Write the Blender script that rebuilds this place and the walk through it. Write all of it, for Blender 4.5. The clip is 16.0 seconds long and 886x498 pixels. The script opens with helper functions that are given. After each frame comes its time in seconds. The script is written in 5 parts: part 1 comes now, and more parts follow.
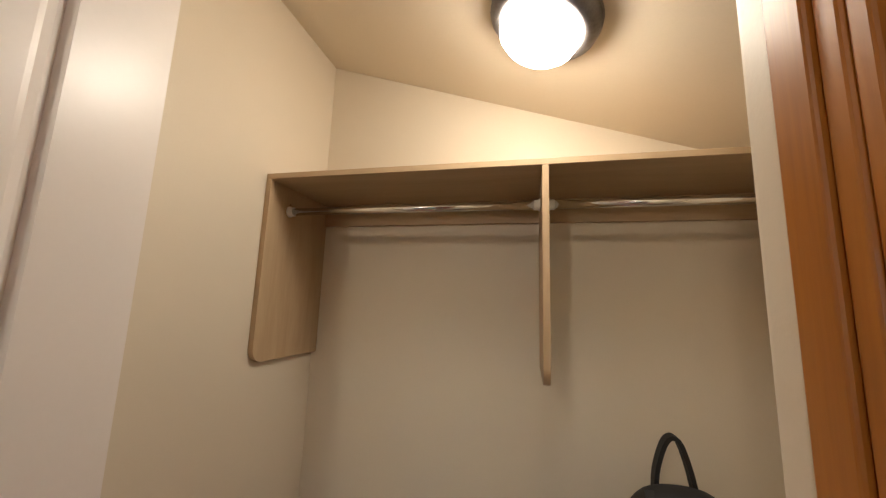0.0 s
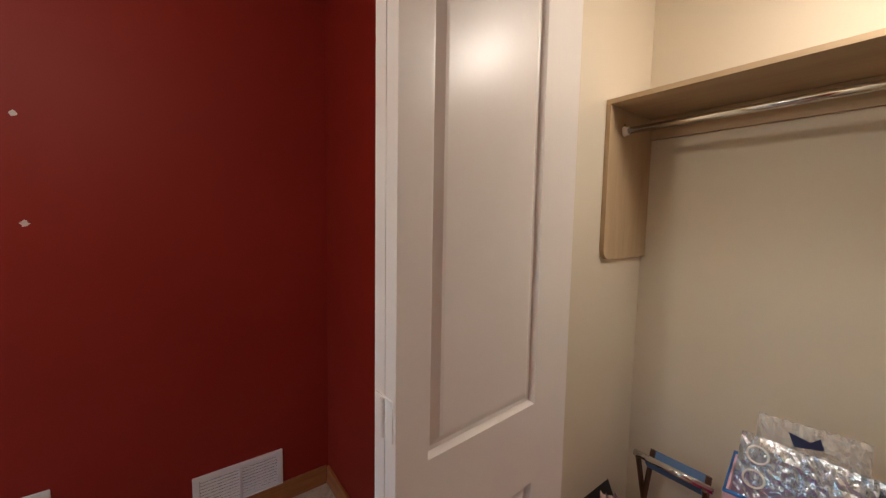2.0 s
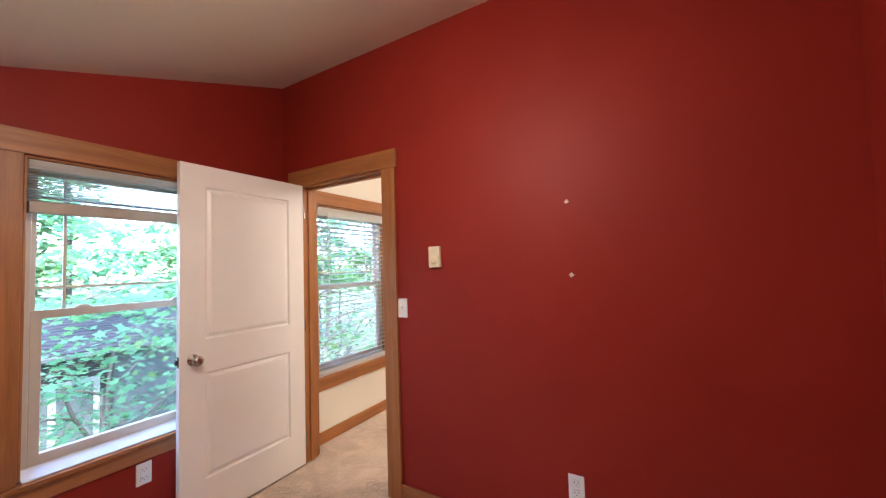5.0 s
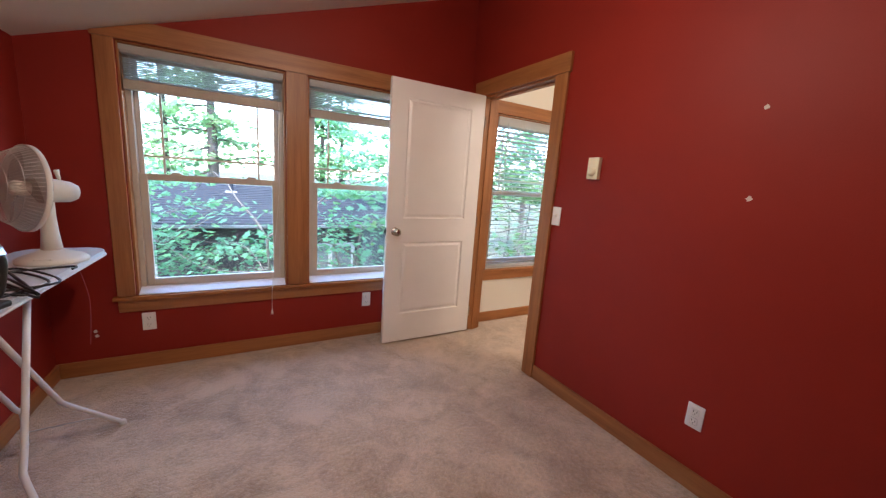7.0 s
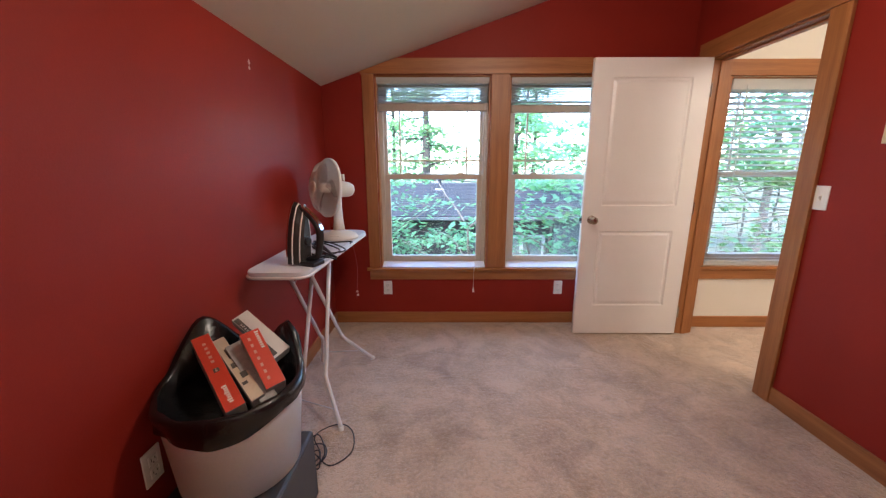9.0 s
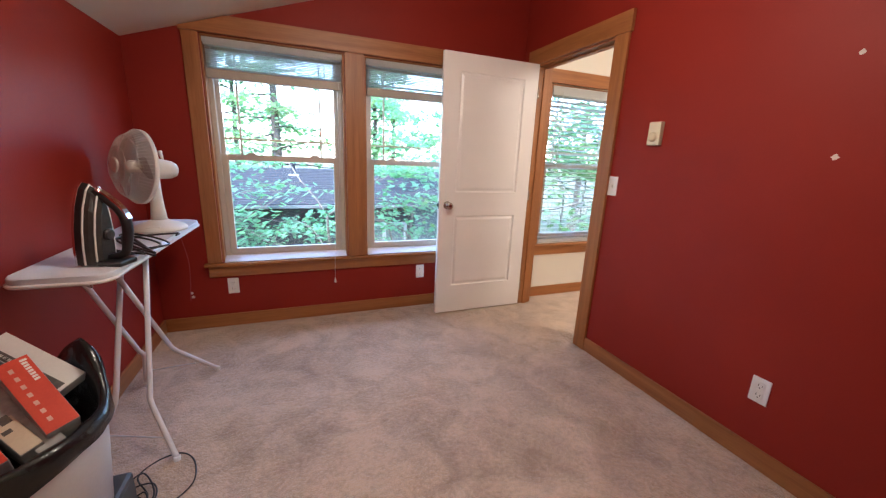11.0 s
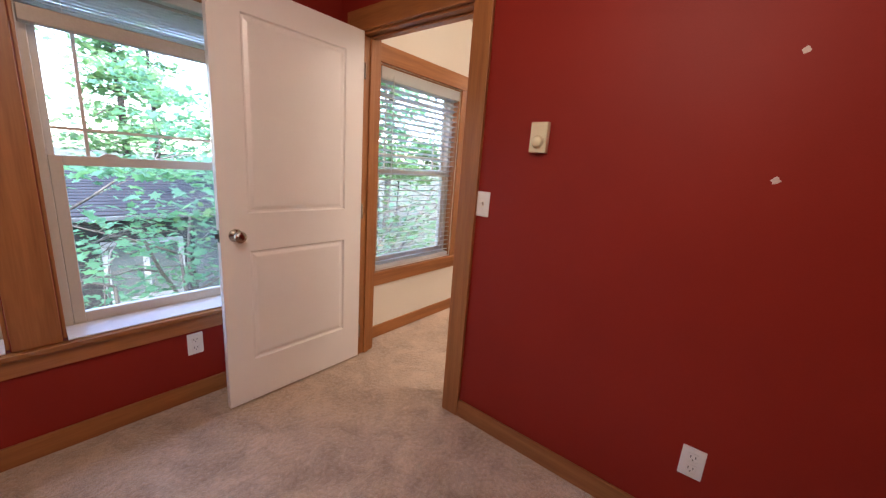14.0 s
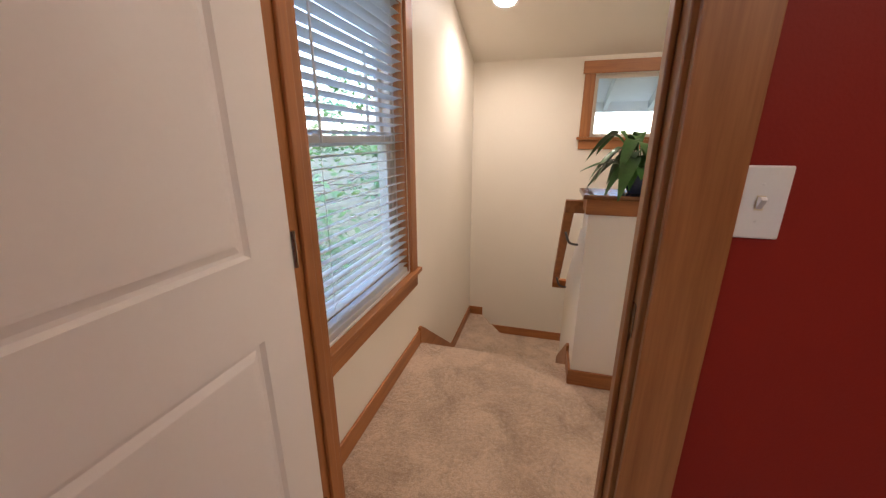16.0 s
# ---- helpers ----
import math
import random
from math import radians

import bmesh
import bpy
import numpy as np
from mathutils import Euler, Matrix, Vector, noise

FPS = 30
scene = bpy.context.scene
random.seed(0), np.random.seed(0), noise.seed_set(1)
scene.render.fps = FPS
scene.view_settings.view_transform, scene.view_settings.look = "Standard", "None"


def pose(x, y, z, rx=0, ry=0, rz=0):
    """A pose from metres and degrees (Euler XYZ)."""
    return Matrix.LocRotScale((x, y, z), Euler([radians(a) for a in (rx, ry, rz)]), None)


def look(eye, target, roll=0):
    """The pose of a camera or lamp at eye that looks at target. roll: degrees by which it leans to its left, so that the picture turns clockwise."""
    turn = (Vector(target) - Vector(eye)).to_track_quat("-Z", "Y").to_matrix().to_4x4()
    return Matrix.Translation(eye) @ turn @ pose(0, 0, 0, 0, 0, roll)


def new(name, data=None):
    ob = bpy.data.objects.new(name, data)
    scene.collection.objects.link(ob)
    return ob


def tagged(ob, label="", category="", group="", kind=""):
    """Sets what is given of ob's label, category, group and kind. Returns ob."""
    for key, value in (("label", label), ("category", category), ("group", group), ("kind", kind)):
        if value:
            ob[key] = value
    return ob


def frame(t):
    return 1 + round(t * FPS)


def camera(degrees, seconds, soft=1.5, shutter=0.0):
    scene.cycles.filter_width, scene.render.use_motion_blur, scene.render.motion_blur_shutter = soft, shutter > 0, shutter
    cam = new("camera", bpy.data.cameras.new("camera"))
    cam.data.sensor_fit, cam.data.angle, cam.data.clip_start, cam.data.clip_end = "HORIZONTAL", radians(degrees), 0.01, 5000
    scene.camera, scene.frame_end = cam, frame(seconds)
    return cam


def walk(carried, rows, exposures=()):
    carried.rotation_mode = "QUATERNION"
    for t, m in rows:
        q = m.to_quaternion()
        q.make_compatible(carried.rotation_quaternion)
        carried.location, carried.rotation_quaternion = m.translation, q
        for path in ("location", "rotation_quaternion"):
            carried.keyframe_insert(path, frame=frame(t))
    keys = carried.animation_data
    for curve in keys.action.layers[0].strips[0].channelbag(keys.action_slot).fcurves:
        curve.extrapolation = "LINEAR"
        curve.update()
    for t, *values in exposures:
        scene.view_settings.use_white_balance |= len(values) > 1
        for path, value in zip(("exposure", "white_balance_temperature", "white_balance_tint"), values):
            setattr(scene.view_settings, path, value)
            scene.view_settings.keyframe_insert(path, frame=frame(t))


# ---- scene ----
PATH = [
    (0, (-1.889, -2.896, 1.442), (-1.429, -4.819, 1.747), 2.0),
    (0.5, (-1.875, -2.748, 1.477), (-1.255, -4.637, 1.694), 1.2),
    (1, (-1.858, -2.695, 1.451), (-1.061, -4.529, 1.461), 1.5),
    (1.5, (-1.813, -2.608, 1.403), (-0.678, -4.243, 1.205), 1.3),
    (2, (-1.799, -2.522, 1.387), (-0.214, -3.732, 1.227), 1.0),
    (2.5, (-1.812, -2.515, 1.433), (0.091, -3.109, 1.59), -0.7),
    (3, (-1.81, -2.502, 1.473), (0.141, -2.72, 1.857), -1.4),
    (3.5, (-1.828, -2.475, 1.463), (0.125, -2.41, 1.887), -0.6),
    (4, (-1.831, -2.464, 1.445), (0.091, -2.104, 1.865), 1.1),
    (4.2, (-1.833, -2.464, 1.446), (0.055, -1.923, 1.822), 1.3),
    (6.5, (-1.769, -2.745, 1.323), (-0.432, -1.281, 1.061), -5.2),
    (7, (-1.802, -2.848, 1.337), (-0.83, -1.139, 0.97), 4.0),
    (7.5, (-1.85, -2.951, 1.337), (-1.459, -1.02, 0.991), 1.1),
    (8, (-1.842, -2.995, 1.338), (-1.835, -1.02, 1.023), 0.5),
    (8.2, (-1.852, -2.984, 1.332), (-1.989, -1.017, 1.0), -0.2),
    (10.3, (-1.866, -2.927, 1.297), (-1.397, -1.053, 0.777), 1.5),
    (10.5, (-1.85, -2.923, 1.297), (-1.316, -1.063, 0.792), 1.7),
    (11, (-1.843, -2.917, 1.288), (-1.125, -1.114, 0.805), 2.4),
    (11.5, (-1.809, -2.899, 1.3), (-0.859, -1.183, 0.909), 3.2),
    (12, (-1.821, -2.854, 1.328), (-0.747, -1.176, 1.156), 4.6),
    (12.5, (-1.842, -2.765, 1.359), (-0.609, -1.195, 1.23), 3.4),
    (13, (-1.864, -2.619, 1.35), (-0.399, -1.27, 1.16), 3.7),
    (13.5, (-1.702, -2.401, 1.328), (-0.226, -1.11, 0.934), 3.0),
    (14, (-1.464, -2.087, 1.32), (0.06, -0.869, 0.882), 4.2),
    (14.5, (-1.361, -1.697, 1.309), (0.237, -0.587, 0.849), 1.1),
    (15, (-1.178, -1.376, 1.309), (0.464, -0.304, 0.915), -0.8),
    (15.5, (-0.991, -1.034, 1.286), (0.792, -0.267, 0.802), -0.8),
    (16, (-0.703, -0.809, 1.262), (1.138, -0.285, 0.684), -0.1),
]
cam = camera(101.3, 16.0, soft=1.3)
walk(cam, [(t, look(eye, target, roll)) for t, eye, target, roll in PATH],
     exposures=[(0, 3.12, 6000, 12), (0.5, 2.88, 5900, 13), (1, 2.85, 5850, 13), (1.5, 3.1, 5750, 13), (2.5, 3.6, 5850, 15), (3, 4.15, 5750, 15), (4.2, 4.4, 5750, 15), (6.3, 3.88, 5820, 16), (8.2, 3.92, 5860, 16), (10.3, 4.12, 5700, 15), (11.5, 4.05, 5700, 15), (13.0, 3.68, 5980, 16), (14.0, 3.8, 6150, 23), (14.5, 3.74, 6150, 23), (15.0, 3.55, 6500, 25), (15.5, 3.3, 6600, 29), (16, 3.32, 6050, 20)])

# ---- light ----
world = bpy.data.worlds.new("sky")
scene.world = world
world.use_nodes = True
wn = world.node_tree
sky = wn.nodes.new("ShaderNodeTexSky")
sky.sky_type = "NISHITA"
sky.sun_disc = False
sky.sun_elevation = radians(52)
sky.sun_rotation = radians(211)
sky.air_density, sky.dust_density = 1.0, 1.2
wn.links.new(sky.outputs[0], wn.nodes["Background"].inputs[0])
wn.nodes["Background"].inputs[1].default_value = 0.15

sun = new("sun", bpy.data.lights.new("sun", "SUN"))
sun.data.energy, sun.data.angle, sun.data.color = 1.0, radians(12), (1.0, 0.96, 0.9)
sun.matrix_world = look((-6, -10, 18), (0, 0, 0))


down = new("hall_downlight_light", bpy.data.lights.new("hall_downlight_light", "SPOT"))
down.data.energy, down.data.color, down.data.spot_size, down.data.spot_blend = 6.0, (1.0, 0.85, 0.66), radians(150), 1.0
down.data.shadow_soft_size = 0.05
down.location = (2.15, -0.44, 2.15)
# Added fill lamp, out of view, that brightens the landing and half wall.
low = new("landing_downlight_light", bpy.data.lights.new("landing_downlight_light", "POINT"))
low.data.energy, low.data.color, low.data.shadow_soft_size = 2.2, (1.0, 0.85, 0.66), 0.25
low.location = (0.72, -1.95, 2.3)
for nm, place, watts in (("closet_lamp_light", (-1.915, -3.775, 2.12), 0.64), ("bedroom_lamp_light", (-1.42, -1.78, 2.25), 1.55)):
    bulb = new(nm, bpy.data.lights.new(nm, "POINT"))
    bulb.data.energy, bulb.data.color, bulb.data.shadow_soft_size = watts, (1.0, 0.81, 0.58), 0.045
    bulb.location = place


# ---- materials ----
def material(name, colour, rough=0.6, metal=0.0, second=None, scale=4.0, fine=60.0, bump=0.1, depth=0.002, mix=0.5, spec=0.5):
    """A surface with large soft variation, fine grain and fine relief, in object metres."""
    m = bpy.data.materials.new(name)
    m.use_nodes = True
    n, l = m.node_tree.nodes, m.node_tree.links
    b = n["Principled BSDF"]
    b.inputs["Roughness"].default_value, b.inputs["Metallic"].default_value = rough, metal
    b.inputs["Specular IOR Level"].default_value = spec
    at = n.new("ShaderNodeTexCoord")
    big, small = n.new("ShaderNodeTexNoise"), n.new("ShaderNodeTexNoise")
    for node, sc, de in ((big, scale, 4.0), (small, fine, 3.0)):
        node.inputs["Scale"].default_value, node.inputs["Detail"].default_value = sc, de
        l.new(at.outputs["Object"], node.inputs["Vector"])
    add = n.new("ShaderNodeMath")
    add.operation = "MULTIPLY_ADD"
    l.new(small.outputs[0], add.inputs[0])
    add.inputs[1].default_value = mix
    l.new(big.outputs[0], add.inputs[2])
    ramp = n.new("ShaderNodeMapRange")
    ramp.inputs[1].default_value, ramp.inputs[2].default_value = 0.35 + mix * 0.4, 0.65 + mix * 0.6
    l.new(add.outputs[0], ramp.inputs[0])
    mixer = n.new("ShaderNodeMix")
    mixer.data_type = "RGBA"
    second = second or tuple(c * 0.86 for c in colour)
    mixer.inputs[6].default_value, mixer.inputs[7].default_value = (*second, 1), (*colour, 1)
    l.new(ramp.outputs[0], mixer.inputs[0])
    l.new(mixer.outputs[2], b.inputs["Base Color"])
    if bump:
        bp = n.new("ShaderNodeBump")
        bp.inputs["Strength"].default_value, bp.inputs["Distance"].default_value = bump, depth
        l.new(small.outputs[0], bp.inputs["Height"])
        l.new(bp.outputs[0], b.inputs["Normal"])
    return m


def wood(name, dark, light, stretch=(22, 22, 1.2), rough=0.42):
    """Straight-grained varnished wood; the grain runs along the axis with the small factor."""
    m = bpy.data.materials.new(name)
    m.use_nodes = True
    n, l = m.node_tree.nodes, m.node_tree.links
    b = n["Principled BSDF"]
    at, mp = n.new("ShaderNodeTexCoord"), n.new("ShaderNodeMapping")
    mp.inputs["Scale"].default_value = stretch
    l.new(at.outputs["Object"], mp.inputs[0])
    a, c = n.new("ShaderNodeTexNoise"), n.new("ShaderNodeTexNoise")
    a.inputs["Scale"].default_value, a.inputs["Detail"].default_value, a.inputs["Distortion"].default_value = 1.0, 5.0, 0.6
    c.inputs["Scale"].default_value, c.inputs["Detail"].default_value = 7.0, 3.0
    l.new(mp.outputs[0], a.inputs["Vector"]), l.new(mp.outputs[0], c.inputs["Vector"])
    add = n.new("ShaderNodeMath")
    add.operation = "MULTIPLY_ADD"
    l.new(c.outputs[0], add.inputs[0])
    add.inputs[1].default_value = 0.45
    l.new(a.outputs[0], add.inputs[2])
    ramp = n.new("ShaderNodeMapRange")
    ramp.inputs[1].default_value, ramp.inputs[2].default_value = 0.5, 0.95
    l.new(add.outputs[0], ramp.inputs[0])
    mixer = n.new("ShaderNodeMix")
    mixer.data_type = "RGBA"
    mixer.inputs[6].default_value, mixer.inputs[7].default_value = (*dark, 1), (*light, 1)
    l.new(ramp.outputs[0], mixer.inputs[0]), l.new(mixer.outputs[2], b.inputs["Base Color"])
    rr = n.new("ShaderNodeMapRange")
    rr.inputs[3].default_value, rr.inputs[4].default_value = rough - 0.08, rough + 0.12
    l.new(c.outputs[0], rr.inputs[0]), l.new(rr.outputs[0], b.inputs["Roughness"])
    bp = n.new("ShaderNodeBump")
    bp.inputs["Strength"].default_value, bp.inputs["Distance"].default_value = 0.12, 0.001
    l.new(c.outputs[0], bp.inputs["Height"]), l.new(bp.outputs[0], b.inputs["Normal"])
    return m


def glowing(name, colour, strength):
    m = bpy.data.materials.new(name)
    m.use_nodes = True
    b = m.node_tree.nodes["Principled BSDF"]
    b.inputs["Base Color"].default_value = (0.9, 0.9, 0.88, 1)
    b.inputs["Emission Color"].default_value, b.inputs["Emission Strength"].default_value = (*colour, 1), strength
    return m


def clear(name, tint=(1, 1, 1), rough=0.0):
    m = bpy.data.materials.new(name)
    m.use_nodes = True
    n, l = m.node_tree.nodes, m.node_tree.links
    mixer, fres, part_of = n.new("ShaderNodeMixShader"), n.new("ShaderNodeLayerWeight"), n.new("ShaderNodeMath")
    see, gloss = n.new("ShaderNodeBsdfTransparent"), n.new("ShaderNodeBsdfGlossy")
    see.inputs[0].default_value = (*tint, 1)
    gloss.inputs["Roughness"].default_value = 0.02 + rough
    fres.inputs[0].default_value = 0.15
    part_of.operation = "MULTIPLY_ADD"
    part_of.inputs[1].default_value, part_of.inputs[2].default_value = 0.30, 0.02
    l.new(fres.outputs["Facing"], part_of.inputs[0])
    l.new(part_of.outputs[0], mixer.inputs[0]), l.new(see.outputs[0], mixer.inputs[1]), l.new(gloss.outputs[0], mixer.inputs[2])
    l.new(mixer.outputs[0], n["Material Output"].inputs[0])
    return m


RED = material("red_wall_paint", (0.272, 0.0210, 0.0115), 0.54, second=(0.242, 0.0180, 0.0098), scale=1.6, fine=170, bump=0.3, depth=0.0014, mix=0.25, spec=0.22)
CREAM = material("cream_wall_paint", (0.75, 0.675, 0.55), 0.5, second=(0.72, 0.645, 0.52), scale=1.5, fine=170, bump=0.2, depth=0.0012, mix=0.25)
HALLPAINT = material("pale_cream_hall_paint", (0.81, 0.755, 0.66), 0.5, second=(0.785, 0.73, 0.635), scale=1.5, fine=170, bump=0.2, depth=0.0012, mix=0.25)
CEIL = material("ceiling_paint", (0.70, 0.62, 0.49), 0.75, second=(0.67, 0.59, 0.465), scale=1.2, fine=120, bump=0.25, depth=0.0016, mix=0.25)
WHITE = material("white_enamel", (0.86, 0.82, 0.785), 0.33, second=(0.83, 0.79, 0.755), scale=3, fine=90, bump=0.05, depth=0.0006, mix=0.3)
VINYL = material("white_vinyl", (0.60, 0.53, 0.44), 0.35, second=(0.56, 0.49, 0.405), scale=5, fine=120, bump=0.03, depth=0.0005)
PLATE = material("white_plastic", (0.82, 0.80, 0.76), 0.3, second=(0.79, 0.77, 0.73), scale=20, fine=200, bump=0.02, depth=0.0003)
ALMOND = material("almond_plastic", (0.74, 0.66, 0.46), 0.35, second=(0.70, 0.62, 0.43), scale=20, fine=200, bump=0.02, depth=0.0003)


def pile(name, pale, deep):
    """Cut-pile carpet: fine tufts, short brushed streaks and wide soft tracks of leaning pile."""
    m = bpy.data.materials.new(name)
    m.use_nodes = True
    n, l = m.node_tree.nodes, m.node_tree.links
    b = n["Principled BSDF"]
    b.inputs["Roughness"].default_value, b.inputs["Specular IOR Level"].default_value = 0.95, 0.08
    at = n.new("ShaderNodeTexCoord")
    total = None
    for sc, de, warp, weight in ((1.4, 3.0, 1.5, 0.8), (6.0, 5.0, 0.9, 0.95), (55.0, 3.0, 0.3, 0.7), (190.0, 2.0, 0.0, 0.7)):
        t = n.new("ShaderNodeTexNoise")
        t.inputs["Scale"].default_value, t.inputs["Detail"].default_value, t.inputs["Distortion"].default_value = sc, de, warp
        l.new(at.outputs["Object"], t.inputs["Vector"])
        add = n.new("ShaderNodeMath")
        add.operation = "MULTIPLY_ADD"
        l.new(t.outputs[0], add.inputs[0])
        add.inputs[1].default_value = weight
        if total:
            l.new(total.outputs[0], add.inputs[2])
        else:
            add.inputs[2].default_value = 0.0
        total = add
    ramp = n.new("ShaderNodeMapRange")
    ramp.inputs[1].default_value, ramp.inputs[2].default_value = 1.26, 1.80
    l.new(total.outputs[0], ramp.inputs[0])
    mixer = n.new("ShaderNodeMix")
    mixer.data_type = "RGBA"
    mixer.inputs[6].default_value, mixer.inputs[7].default_value = (*deep, 1), (*pale, 1)
    l.new(ramp.outputs[0], mixer.inputs[0]), l.new(mixer.outputs[2], b.inputs["Base Color"])
    bp = n.new("ShaderNodeBump")
    bp.inputs["Strength"].default_value, bp.inputs["Distance"].default_value = 0.9, 0.012
    l.new(total.outputs[0], bp.inputs["Height"]), l.new(bp.outputs[0], b.inputs["Normal"])
    return m


CARPET = pile("cut_pile_carpet", (0.65, 0.48, 0.345), (0.34, 0.235, 0.158))
CARPET.node_tree.nodes["Principled BSDF"].inputs["Sheen Weight"].default_value = 0.5
CARPET.node_tree.nodes["Principled BSDF"].inputs["Sheen Roughness"].default_value = 0.45
TRIM_V = wood("fir_trim_upright", (0.26, 0.094, 0.025), (0.42, 0.168, 0.050))
TRIM_X = wood("fir_trim_along_x", (0.26, 0.094, 0.025), (0.42, 0.168, 0.050), (1.2, 22, 22))
TRIM_Y = wood("fir_trim_along_y", (0.26, 0.094, 0.025), (0.42, 0.168, 0.050), (22, 1.2, 22))
STOOL_X = wood("varnished_stool", (0.26, 0.094, 0.025), (0.42, 0.168, 0.050), (1.2, 22, 22), 0.2)
# Same fir as the other trim, with the closet lamp's glow in its colour.
LAMPLIT_V = wood("lamplit_fir_upright", (0.36, 0.125, 0.016), (0.52, 0.205, 0.030), rough=0.32)
GLASS = clear("window_glass", (0.97, 0.99, 0.98))
DARK = material("dark_gap", (0.02, 0.018, 0.016), 0.8, bump=0)
METAL = material("brushed_nickel", (0.48, 0.44, 0.38), 0.22, 1.0, second=(0.42, 0.38, 0.33), scale=40, fine=300, bump=0.03, depth=0.0003)
CHROME = material("chrome", (0.75, 0.75, 0.74), 0.12, 1.0, second=(0.66, 0.66, 0.65), scale=30, fine=200, bump=0.02, depth=0.0003)
BLIND = material("white_blind_slat", (0.70, 0.68, 0.64), 0.45, second=(0.66, 0.64, 0.60), scale=9, fine=120, bump=0.03, depth=0.0004)
thin = BLIND.node_tree
thru, blend = thin.nodes.new("ShaderNodeBsdfTranslucent"), thin.nodes.new("ShaderNodeMixShader")
thru.inputs[0].default_value, blend.inputs[0].default_value = (0.82, 0.84, 0.84, 1), 0.45
thin.links.new(thin.nodes["Principled BSDF"].outputs[0], blend.inputs[1]), thin.links.new(thru.outputs[0], blend.inputs[2])
thin.links.new(blend.outputs[0], thin.nodes["Material Output"].inputs[0])


# ---- building helpers ----
def box(bm, x0, x1, y0, y1, z0, z1, bevel=0.0, seg=2):
    vs = [bm.verts.new((x, y, z)) for x in (x0, x1) for y in (y0, y1) for z in (z0, z1)]
    fs = [bm.faces.new([vs[i] for i in q]) for q in ((0, 1, 3, 2), (4, 6, 7, 5), (0, 4, 5, 1), (2, 3, 7, 6), (0, 2, 6, 4), (1, 5, 7, 3))]
    if bevel:
        es = list({e for f in fs for e in f.edges})
        bmesh.ops.bevel(bm, geom=es, offset=bevel, segments=seg, profile=0.5, affect="EDGES")
    return bm


def prism(bm, pts, axis, a, b, bevel=0.0):
    """Extrudes a polygon, given in the two other axes in order, from a to b along an axis."""
    def place(p, v):
        return {"x": (v, p[0], p[1]), "y": (p[0], v, p[1]), "z": (p[0], p[1], v)}[axis]
    lo, hi = [bm.verts.new(place(p, a)) for p in pts], [bm.verts.new(place(p, b)) for p in pts]
    fs = [bm.faces.new(lo), bm.faces.new(hi[::-1])]
    k = len(pts)
    fs += [bm.faces.new([lo[i], hi[i], hi[(i + 1) % k], lo[(i + 1) % k]]) for i in range(k)]
    if bevel:
        bmesh.ops.bevel(bm, geom=list({e for f in fs for e in f.edges}), offset=bevel, segments=2, profile=0.5, affect="EDGES")
    return bm


def spin(bm, profile, centre=(0, 0, 0), steps=32, axis="z"):
    """A turned shape from (radius, height) pairs."""
    rings = []
    for r, h in profile:
        ring = []
        for i in range(steps):
            a = 2 * math.pi * i / steps
            p = {"z": (r * math.cos(a), r * math.sin(a), h), "y": (r * math.cos(a), h, r * math.sin(a)), "x": (h, r * math.cos(a), r * math.sin(a))}[axis]
            ring.append(bm.verts.new(Vector(p) + Vector(centre)))
        rings.append(ring)
    for lo, hi in zip(rings, rings[1:]):
        for i in range(steps):
            bm.faces.new([lo[i], lo[(i + 1) % steps], hi[(i + 1) % steps], hi[i]])
    for ring in (rings[0], rings[-1]):
        if len(ring) > 2:
            bm.faces.new(ring)
    return bm


def tube(bm, pts, r, steps=10, ends=True):
    """A round tube through points; r is one radius or one a point."""
    pts = [Vector(p) for p in pts]
    rad = r if isinstance(r, (list, tuple)) else [r] * len(pts)
    rings, side = [], None
    for i, p in enumerate(pts):
        d = (pts[min(i + 1, len(pts) - 1)] - pts[max(i - 1, 0)]).normalized()
        if side is None:
            side = d.orthogonal().normalized()
        side = (side - d * side.dot(d)).normalized()
        up = d.cross(side)
        rings.append([bm.verts.new(p + (side * math.cos(2 * math.pi * k / steps) + up * math.sin(2 * math.pi * k / steps)) * rad[i]) for k in range(steps)])
    for lo, hi in zip(rings, rings[1:]):
        for k in range(steps):
            bm.faces.new([lo[k], lo[(k + 1) % steps], hi[(k + 1) % steps], hi[k]])
    if ends:
        bm.faces.new(rings[0]), bm.faces.new(rings[-1][::-1])
    return bm


def curve_pts(pts, n=8):
    """Points of a smooth curve through the given ones."""
    pts = [Vector(p) for p in pts]
    out = []
    for i in range(len(pts) - 1):
        p0, p1, p2, p3 = pts[max(i - 1, 0)], pts[i], pts[i + 1], pts[min(i + 2, len(pts) - 1)]
        for k in range(n):
            t = k / n
            out.append(0.5 * (2 * p1 + (p2 - p0) * t + (2 * p0 - 5 * p1 + 4 * p2 - p3) * t * t + (3 * p1 - p0 - 3 * p2 + p3) * t ** 3))
    return out + [pts[-1]]


def mesh(name, bm, mat, smooth=False):
    bmesh.ops.recalc_face_normals(bm, faces=bm.faces)
    me = bpy.data.meshes.new(name)
    bm.to_mesh(me)
    bm.free()
    for m in mat if isinstance(mat, (list, tuple)) else [mat]:
        me.materials.append(m)
    if smooth:
        me.shade_smooth()
    return me


def part(name, bm, mat, parent=None, label="", smooth=False, at=None):
    ob = new(name, mesh(name, bm, mat, smooth))
    if at is not None:
        ob.matrix_basis = at
    ob.parent = parent
    if label:
        ob["label"] = label
    return ob


def structure(name, bm, mat, label, category):
    return tagged(part(name, bm, mat), label, category, kind="structure")


